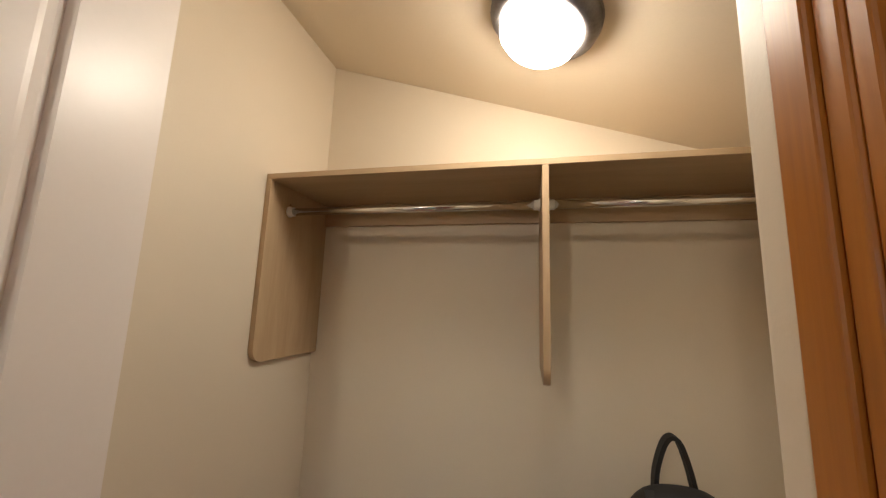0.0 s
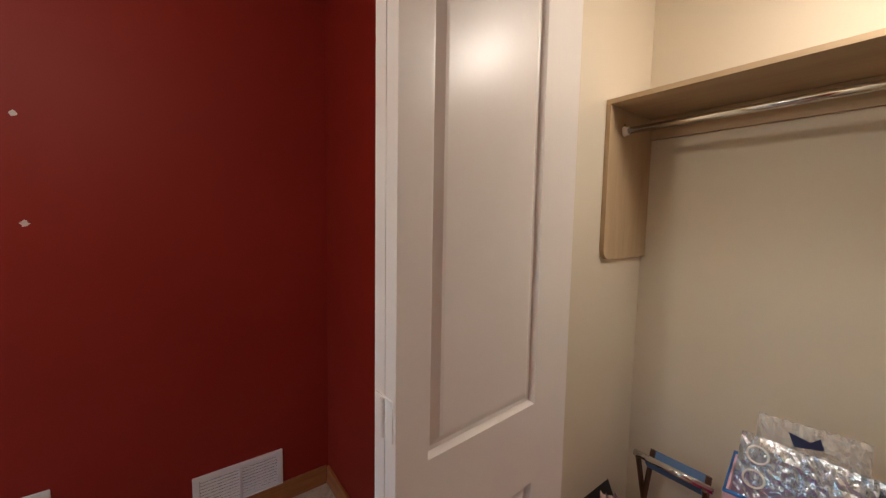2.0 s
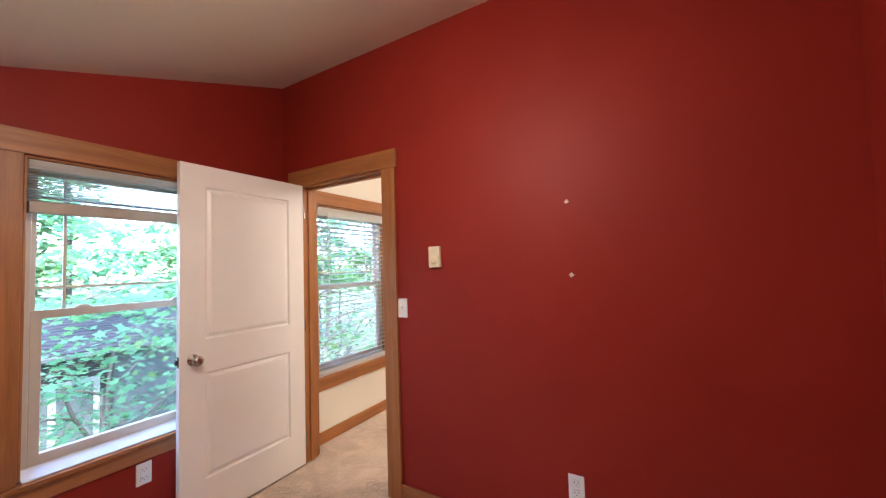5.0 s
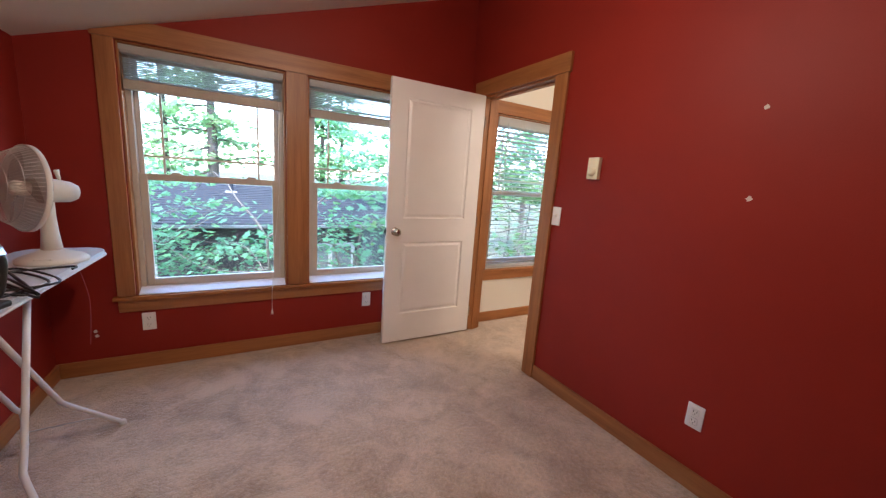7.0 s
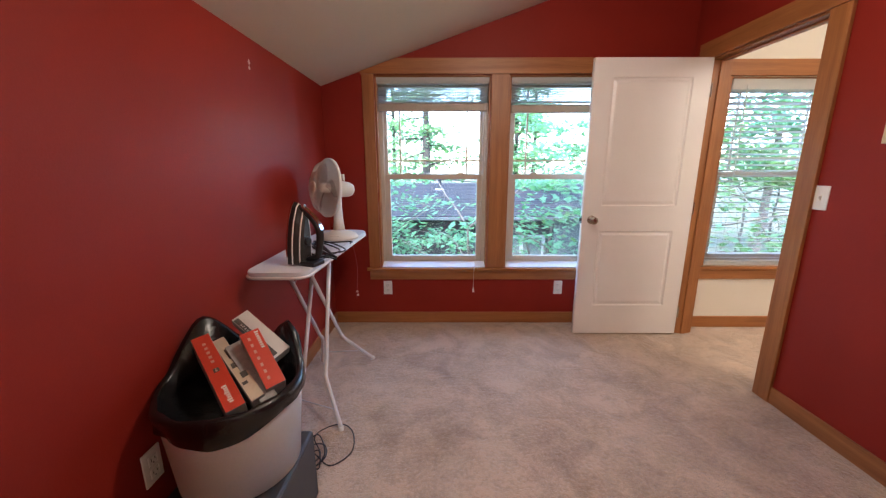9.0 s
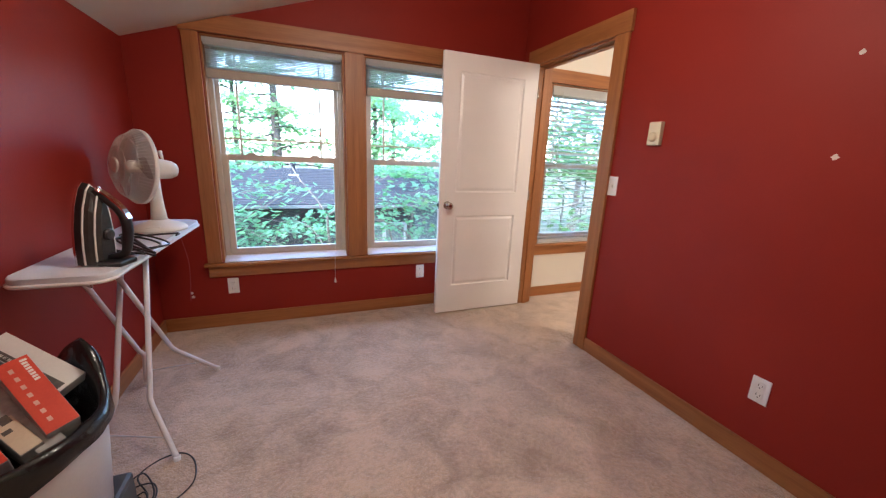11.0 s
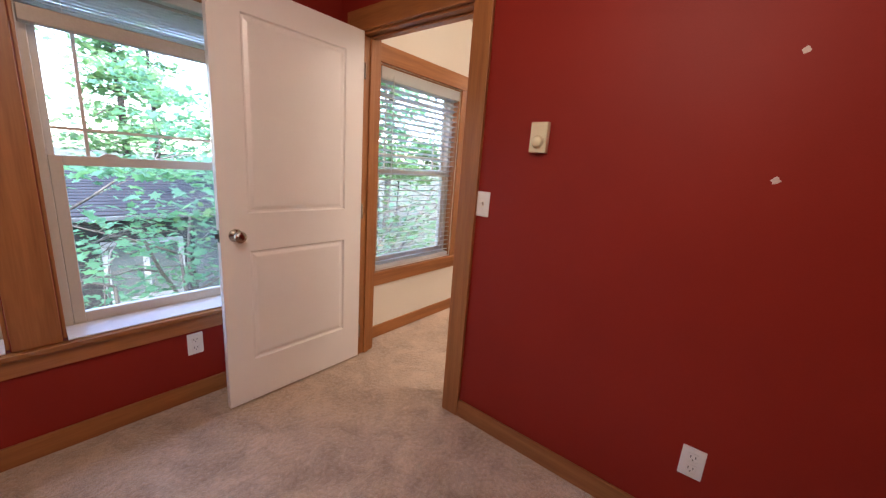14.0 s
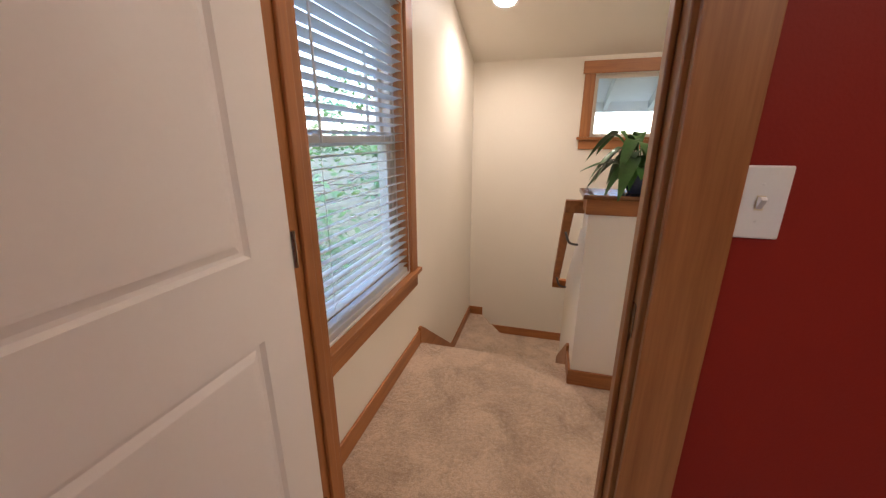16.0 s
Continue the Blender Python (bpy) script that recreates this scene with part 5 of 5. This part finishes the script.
step([(1.271, HN), (1.271, -0.998), (1.521, -0.998), (1.521, HN)], -0.19)
step([(1.522, HN), (1.522, -0.998), (1.771, -0.998), (1.771, HN)], -0.38)
step([(1.772, HN), (1.772, -0.998), (HE, -0.24), (HE, HN)], -0.57)
step([(HE, -0.241), (1.774, -0.999), (1.774, -1.28), (HE, -1.28)], -0.76)
for k in range(5):
    step([(HE, -1.281 - 0.25 * k), (1.42, -1.281 - 0.25 * k), (1.42, -1.53 - 0.25 * k), (HE, -1.53 - 0.25 * k)], -0.95 - 0.19 * k)
bm = BM()
prism(bm, [(1.245, 0.003), (1.245, 0.115), (1.27, 0.115), (2.03, -0.46), (2.03, -0.568), (1.80, -0.568), (1.29, -0.18), (1.262, 0.003)], "y", HN - 0.017, HN - 0.001)
structure("trim_skirt", bm, TRIM_X, "fir skirt board sloping down beside the stairs", "trim")
bm = BM()
box(bm, 2.031, HE - 0.001, HN - T, HN - 0.001, -0.568, -0.48, 0.003)
box(bm, HE - T, HE - 0.001, -0.238, HN - T - 0.001, -0.568, -0.48, 0.003)
box(bm, HE - T, HE - 0.001, -1.28, -0.243, -0.758, -0.672, 0.003)
structure("baseboard_stairs", bm, TRIM_Y, "fir baseboard stepping down the stairwell", "baseboard")

HX0, HX1, HY = 1.09, 1.29, -1.005
bm = BM()
box(bm, HX0, HX1, -2.6, HY, 0.0, 0.925)
box(bm, 1.272, HX1, -2.6, HY, -2.0, 0.0)
prism(bm, [(HX1, -1.3), (HX1, 0.80), (1.36, 0.80), (2.05, 0.24), (2.05, -1.3)], "y", HY - 0.10, HY)
structure("half_wall", bm, HALLPAINT, "cream painted half wall beside the stairs", "half wall")
bm = BM()
box(bm, HX0 - T, HX0 - 0.001, -2.58, HY + T, 0.002, 0.088, 0.003)
box(bm, HX0, 1.27, HY + 0.001, HY + T, 0.002, 0.088, 0.003)
prism(bm, [(1.27, -0.15), (1.27, 0.12), (1.30, 0.12), (2.05, -0.44), (2.05, -0.565), (1.78, -0.565)], "y", HY + 0.001, HY + 0.016)
structure("baseboard_half_wall", bm, TRIM_Y, "fir baseboard and skirt on the half wall", "baseboard")
capw = tagged(new("trim_cap"), "glossy fir cap along the top of the half wall", "trim", kind="structure")
part("fascia", box(BM(), HX0 - 0.014, HX1 + 0.014, -2.59, HY + 0.014, 0.926, 0.998, 0.003), TRIM_Y, capw)
GLOSSW = wood("varnished_cap", (0.13, 0.055, 0.022), (0.22, 0.10, 0.04), (22, 1.2, 22), 0.14)
part("cap_board", box(BM(), HX0 - 0.032, HX1 + 0.032, -2.59, HY + 0.032, 0.999, 1.019, 0.005), GLOSSW, capw)

rail = thing("handrail", (0, 0, 0), "square fir stair handrail on metal brackets", "handrail")
ry = HY + 0.075


def bar(bm, a, b, w, h):
    """A rectangular rail from a to b in the x-z plane."""
    a, b = Vector(a), Vector(b)
    d = (b - a).normalized()
    up = Vector((-d.z, 0, d.x)) * h / 2
    sd = Vector((0, w / 2, 0))
    vs = [[bm.verts.new(p + s * sd + u * up) for s, u in ((-1, -1), (1, -1), (1, 1), (-1, 1))] for p in (a, b)]
    for k in range(4):
        bm.faces.new([vs[0][k], vs[0][(k + 1) % 4], vs[1][(k + 1) % 4], vs[1][k]])
    bm.faces.new(vs[0]), bm.faces.new(vs[1][::-1])
    return bm


part("grip", bar(BM(), (1.26, ry, 0.93), (2.10, ry, 0.20), 0.045, 0.06), TRIM_X, rail)
part("upper_return", box(BM(), 1.235, 1.275, HY + 0.002, ry + 0.022, 0.90, 0.965, 0.004), TRIM_X, rail)
part("lower_return", box(BM(), 2.07, 2.115, HY - 0.09, ry + 0.022, 0.15, 0.215, 0.004), TRIM_X, rail)
for x, z in ((1.40, 0.79), (1.95, 0.31)):
    part("bracket", tube(BM(), curve_pts([(x, HY + 0.002, z - 0.10), (x, HY + 0.05, z - 0.09), (x, ry, z - 0.03)], 5), 0.007, 8), PEWTER, rail, "dark metal bracket")

# pot plant on the half wall
LEAFG = material("glossy_leaf", (0.055, 0.15, 0.03), 0.35, second=(0.035, 0.10, 0.02), scale=18, fine=80, bump=0.1)
plant = thing("potted_plant", (1.185, -1.215, 1.020), "leafy green potted plant with long drooping leaves", "plant")
POT = material("blue_glazed_pot", (0.05, 0.08, 0.16), 0.25, second=(0.03, 0.05, 0.11), scale=14, fine=90, bump=0.05)
part("pot", spin(BM(), [(0.042, 0.0), (0.056, 0.04), (0.062, 0.085), (0.065, 0.095), (0.058, 0.095), (0.052, 0.08), (0.01, 0.08)], (0, 0, 0), 32), POT, plant, "dark blue glazed pot", True)
random.seed(11)


def long_leaf(bm, az, reach, rise, droop, width):
    n = 10
    d, s = Vector((math.cos(az), math.sin(az), 0)), Vector((-math.sin(az), math.cos(az), 0))
    rows = []
    for i in range(n + 1):
        u = i / n
        p = Vector((0, 0, 0.075)) + d * reach * u + Vector((0, 0, rise * math.sin(min(1, u * 1.5) * math.pi / 2) - droop * max(0, u - 0.35) ** 1.6))
        w = 0.0035 if u < 0.35 else width * math.sin(math.pi * ((u - 0.35) / 0.65) ** 0.75) + 0.0015
        rows.append([bm.verts.new(p - s * w + Vector((0, 0, w * 0.25))), bm.verts.new(p), bm.verts.new(p + s * w + Vector((0, 0, w * 0.25)))])
    for lo, hi in zip(rows, rows[1:]):
        for k in range(2):
            bm.faces.new([lo[k], lo[k + 1], hi[k + 1], hi[k]])


for k in range(44):
    bm = BM()
    long_leaf(bm, k * 2.399 + random.uniform(-0.3, 0.3), random.uniform(0.12, 0.29), random.uniform(0.03, 0.24), random.uniform(0.1, 0.4), random.uniform(0.022, 0.036))
    part("leaf", bm, LEAFG, plant, "", True)

# ---- outside ----
GROUND = material("garden_ground", (0.075, 0.085, 0.04), 0.95, second=(0.05, 0.045, 0.03), scale=0.8, fine=12, bump=0.6, depth=0.05)
bm = BM()
GZ = -2.95
n = 24
grid = [[bm.verts.new(((i / n - 0.5) * 600, (j / n - 0.5) * 600, GZ)) for i in range(n + 1)] for j in range(n + 1)]
for j in range(n):
    for i in range(n):
        bm.faces.new([grid[j][i], grid[j][i + 1], grid[j + 1][i + 1], grid[j + 1][i]])
structure("ground", bm, GROUND, "garden soil and grass below the upper floor", "ground")

SHINGLE = material("grey_roof_shingle", (0.034, 0.037, 0.045), 0.95, second=(0.022, 0.0245, 0.030), scale=3.0, fine=70, bump=0.5, depth=0.004, spec=0.12)
SIDING = material("dark_siding", (0.030, 0.029, 0.031), 0.85, second=(0.021, 0.020, 0.022), scale=2.0, fine=40, bump=0.2)
PAINT = material("outdoor_white_paint", (0.30, 0.31, 0.32), 0.6, second=(0.24, 0.25, 0.25), scale=4, fine=60, bump=0.1)
PALEWALL = material("grey_green_wall", (0.07, 0.085, 0.09), 0.8, second=(0.055, 0.068, 0.072), scale=2.0, fine=40, bump=0.2)

EAVE = material("white_eave_paint", (0.62, 0.63, 0.63), 0.6, second=(0.54, 0.55, 0.55), scale=4, fine=60, bump=0.1)

house = thing("neighbour_house", (0, 0, 0), "low neighbouring house with dark siding and a grey shingle roof", "house")
NY, EZ, RZ, RY = 7.0, 0.05, 0.76, 10.6
part("wall", box(BM(), -9.0, 2.4, NY, NY + 7.0, GZ, EZ + 0.05), SIDING, house)
part("side_wall", box(BM(), 1.15, 2.45, NY - 0.12, NY - 0.01, GZ, EZ - 0.02), PALEWALL, house, "pale grey-green wall bay")
for k in range(14):
    zz = GZ + 0.2 * k
    part("siding_board", prism(BM(), [(NY - 0.024, zz), (NY - 0.003, zz), (NY - 0.003, zz + 0.2), (NY - 0.008, zz + 0.2)], "x", -9.0, 1.14), SIDING, house)
roofp = part("roof", prism(BM(), [(NY - 0.45, EZ), (RY, RZ), (2 * RY - NY + 0.45, EZ), (2 * RY - NY + 0.45, EZ - 0.06), (NY - 0.45, EZ - 0.06)], "x", -9.5, 3.2), SHINGLE, house, "grey shingle roof")
rows = 19
me = None
L = math.hypot(RY - NY + 0.45, RZ - EZ)
ang = math.atan2(RZ - EZ, RY - NY + 0.45)
for k in range(rows):
    u = k / rows
    c = new("shingle_course", me) if me else part("shingle_course", prism(BM(), [(0, 0.004), (L / rows + 0.02, 0.004), (L / rows + 0.02, 0.008), (0, 0.022)], "x", -9.5, 3.2), SHINGLE, roofp)
    me = c.data
    c.parent = roofp
    c.matrix_basis = Matrix.Translation((0, NY - 0.45 + (RY - NY + 0.45) * u, EZ + (RZ - EZ) * u)) @ Matrix.Rotation(ang, 4, "X")
part("gutter", box(BM(), -9.5, 3.2, NY - 0.53, NY - 0.455, EZ - 0.08, EZ - 0.005, 0.01), PALEWALL, house, "grey gutter along the eave")
part("corner_board", box(BM(), -3.55, -3.42, NY - 0.05, NY - 0.026, GZ, EZ - 0.1), PAINT, house)
vnt = part("roof_vent", box(BM(), -2.15, -1.85, 9.5, 9.75, 0.40, 0.62, 0.02), PAINT, house, "white roof vent")
part("vent_pipe", spin(BM(), [(0.06, 0.6), (0.06, 0.9), (0.09, 0.9), (0.09, 0.96), (0.02, 1.0)], (-2.0, 9.65, 0), 14), SHINGLE, vnt)


def far_window(x0, x1, z0, z1):
    w = part("window", frame_bars(BM(), x0, x1, NY - 0.06, NY - 0.026, z0, z1, 0.09), PAINT, house, "white-framed window")
    part("mullion", box(BM(), (x0 + x1) / 2 - 0.05, (x0 + x1) / 2 + 0.05, NY - 0.058, NY - 0.028, z0 + 0.09, z1 - 0.09), PAINT, w)
    for a, b in ((x0 + 0.09, (x0 + x1) / 2 - 0.05), ((x0 + x1) / 2 + 0.05, x1 - 0.09)):
        part("pane", box(BM(), a, b, NY - 0.034, NY - 0.028, z0 + 0.09, z1 - 0.09), FARGLASS, w)


FARGLASS = material("dark_window_glass", (0.10, 0.12, 0.12), 0.08, scale=2, fine=10, bump=0)
far_window(-0.35, 0.95, -1.75, -0.50)
far_window(-7.0, -5.6, -1.75, -0.50)

# own eave outside the small stairwell window
ev = tagged(new("eave"), "white painted roof eave with rafter tails", "eave", kind="structure")
xa, xb = HE + 0.13, HE + 0.80
part("soffit", prism(BM(), [(xa, roof(xa) - 0.02), (xb, roof(xb) - 0.02), (xb, roof(xb) + 0.1), (xa, roof(xa) + 0.1)], "y", -4.3, 0.6), EAVE, ev)
for y in (-2.2, -1.75, -1.33, -0.9):
    part("rafter_tail", prism(BM(), [(xa, roof(xa) - 0.12), (xb - 0.02, roof(xb) - 0.10), (xb - 0.02, roof(xb) - 0.021), (xa, roof(xa) - 0.021)], "y", y - 0.02, y + 0.02), EAVE, ev)
part("fascia", box(BM(), xb, xb + 0.025, -4.3, 0.6, roof(xb) - 0.12, roof(xb) + 0.1), EAVE, ev)


# ---- trees ----
def leafy(name, colour, second, glow=0.45):
    m = material(name, colour, 0.5, second=second, scale=1.1, fine=9, bump=0)
    n, l = m.node_tree.nodes, m.node_tree.links
    mixer, thru = n.new("ShaderNodeMixShader"), n.new("ShaderNodeBsdfTranslucent")
    thru.inputs[0].default_value = (colour[0] * 1.6, colour[1] * 1.5, colour[2] * 1.1, 1)
    mixer.inputs[0].default_value = glow
    l.new(n["Principled BSDF"].outputs[0], mixer.inputs[1]), l.new(thru.outputs[0], mixer.inputs[2])
    l.new(mixer.outputs[0], n["Material Output"].inputs[0])
    return m


MAPLELEAF = leafy("maple_leaf", (0.095, 0.235, 0.135), (0.055, 0.16, 0.095), 0.5)
DEEPLEAF = leafy("shade_leaf", (0.085, 0.18, 0.065), (0.05, 0.11, 0.04), 0.4)
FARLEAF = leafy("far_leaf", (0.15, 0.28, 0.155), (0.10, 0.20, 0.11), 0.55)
BARK = material("pale_bark", (0.12, 0.105, 0.09), 0.9, second=(0.06, 0.055, 0.048), scale=5, fine=40, bump=0.6, depth=0.01)
DARKBARK = material("dark_bark", (0.10, 0.08, 0.07), 0.95, second=(0.06, 0.05, 0.045), scale=3, fine=25, bump=0.8, depth=0.02)
LOBES = np.array([(0, -0.5), (0.16, -0.22), (0.5, -0.12), (0.28, 0.10), (0.34, 0.36), (0.10, 0.26), (0, 0.6), (-0.10, 0.26), (-0.34, 0.36), (-0.28, 0.10), (-0.5, -0.12), (-0.16, -0.22)])


def leaves(name, centres, size, spread, flat, per, mat, parent, rng, thin=0.26):
    """Scatters small lobed leaves round twig ends, lying mostly level."""
    n = len(centres) * per
    c = np.repeat(np.array(centres), per, axis=0) + rng.normal(0, 1, (n, 3)) * np.array([spread, spread, spread * flat])
    keep = (c[:, 2] > 3.9) | (rng.uniform(0, 1, n) < thin)
    c, n = c[keep], int(keep.sum())
    yaw, tip, lean = rng.uniform(0, 2 * np.pi, n), rng.normal(0, 0.38, n), rng.normal(0, 0.38, n)
    s = size * rng.uniform(0.6, 1.25, n)
    ux = np.stack([np.cos(yaw), np.sin(yaw), np.sin(tip)], 1)
    uy = np.stack([-np.sin(yaw), np.cos(yaw), np.sin(lean)], 1)
    k = len(LOBES)
    v = c[:, None, :] + s[:, None, None] * (LOBES[None, :, 0, None] * ux[:, None, :] + LOBES[None, :, 1, None] * uy[:, None, :])
    me = bpy.data.meshes.new(name)
    me.from_pydata(v.reshape(-1, 3).tolist(), [], np.arange(n * k).reshape(n, k).tolist())
    me.materials.append(mat)
    ob = new(name, me)
    ob.parent = parent
    return ob


def grow(bm, rng, p, d, length, r, level, tips, near, sag=0.05):
    """A limb that bends, tapers and forks."""
    pts, rad, cur = [p.copy()], [r], p.copy()
    for i in range(5):
        d = (d + Vector(rng.normal(0, 0.16, 3)) + Vector((0, 0, 0.05 if level == 0 else -sag))).normalized()
        if cur.y + d.y * length / 5 < near:
            d.y = abs(d.y)
        cur = cur + d * length / 5
        pts.append(cur.copy())
        rad.append(r * (1 - 0.11 * (i + 1)))
    tube(bm, curve_pts(pts, 2), [np.interp(k / 10, [0, 1], [r, r * 0.4]) for k in range(11)], 7)
    if level >= 2:
        tips += [tuple(q) for q in pts[1:]]
    if level < 4:
        for i in range(3 if level < 2 else 2):
            q = pts[int(rng.integers(2, 6))]
            az = rng.uniform(0, 2 * np.pi)
            side = Vector((math.cos(az), math.sin(az), rng.uniform(-0.05, 0.35)))
            grow(bm, rng, q, (d * 0.5 + side).normalized(), length * rng.uniform(0.55, 0.8), r * 0.36, level + 1, tips, near, sag)


def tree(where, height, r, lean, seed, mat, bark, leaf, spread, per, flat, label, forks=3, low=0.13):
    rng = np.random.default_rng(seed)
    ob = thing("tree", where, label, "tree", "garden trees")
    bm, tips = BM(), []
    for k in range(forks):
        az = 2 * np.pi * k / forks + rng.uniform(-0.5, 0.5)
        grow(bm, rng, Vector((0.05 * math.cos(az), 0.05 * math.sin(az), 0)), Vector((lean * math.cos(az), lean * math.sin(az), 1)).normalized(), height * rng.uniform(0.5, 0.7), r, 0, tips, 1.3 - where[1])
    part("trunk", bm, bark, ob, "", True)
    leaves("crown", tips, leaf, spread, flat, per, mat, ob, rng, low)
    return ob


tree((-1.25, 4.0, GZ), 5.0, 0.05, 0.36, 3, MAPLELEAF, BARK, 0.115, 0.24, 13, 0.10, "slender multi-stemmed maple with bright green leaves", 3, 0.10)
tree((-3.9, 4.2, GZ), 4.8, 0.05, 0.40, 8, MAPLELEAF, BARK, 0.115, 0.24, 13, 0.10, "slender maple with level sprays of green leaves", 3, 0.38)
tree((0.7, 4.9, GZ), 5.2, 0.05, 0.38, 21, MAPLELEAF, BARK, 0.115, 0.24, 13, 0.10, "slender maple arching before the neighbour's wall", 3, 0.11)
tree((3.1, 4.2, GZ), 5.6, 0.05, 0.34, 34, DEEPLEAF, BARK, 0.13, 0.16, 13, 0.5, "dense dark green shrubby tree near the hall window", 4)
tree((5.4, 6.2, GZ), 6.4, 0.06, 0.34, 35, MAPLELEAF, BARK, 0.14, 0.18, 9, 0.4, "leafy green maple beyond the hall window", 4)


def far_tree(x, y, h, seed, mat, label, trunk=0.22):
    """A tall tree: a bare tapered trunk, side limbs and an open crown of leaf clumps."""
    rng = np.random.default_rng(seed)
    ob = thing("tall_tree", (x, y, GZ), label, "tree", "tall trees behind the house")
    bm, tips = BM(), []
    tube(bm, curve_pts([(0, 0, 0), (0.1, 0, h * 0.5), (0.0, 0.1, h)], 6), [np.interp(k / 12, [0, 1], [trunk, 0.04]) for k in range(13)], 9)
    for k in range(24):
        z = h * (0.22 + 0.76 * k / 24)
        az, out = k * 2.4 + rng.uniform(-0.4, 0.4), (1.15 - k / 24) * h * 0.30 * rng.uniform(0.35, 1.2)
        e = Vector((math.cos(az) * out, math.sin(az) * out, z + rng.uniform(-0.9, 0.7)))
        tube(bm, [(0.05, 0, z), e * 0.5 + Vector((0, 0, z * 0.5 + 0.1)), e], [0.05, 0.035, 0.012], 6)
        for u in np.linspace(0.25, 1.0, 6):
            tips.append((e.x * u, e.y * u, z + (e.z - z) * u))
    part("trunk", bm, DARKBARK, ob, "", True)
    leaves("crown", tips, 0.30, 0.55, 0.25, 21, mat, ob, rng)
    return ob


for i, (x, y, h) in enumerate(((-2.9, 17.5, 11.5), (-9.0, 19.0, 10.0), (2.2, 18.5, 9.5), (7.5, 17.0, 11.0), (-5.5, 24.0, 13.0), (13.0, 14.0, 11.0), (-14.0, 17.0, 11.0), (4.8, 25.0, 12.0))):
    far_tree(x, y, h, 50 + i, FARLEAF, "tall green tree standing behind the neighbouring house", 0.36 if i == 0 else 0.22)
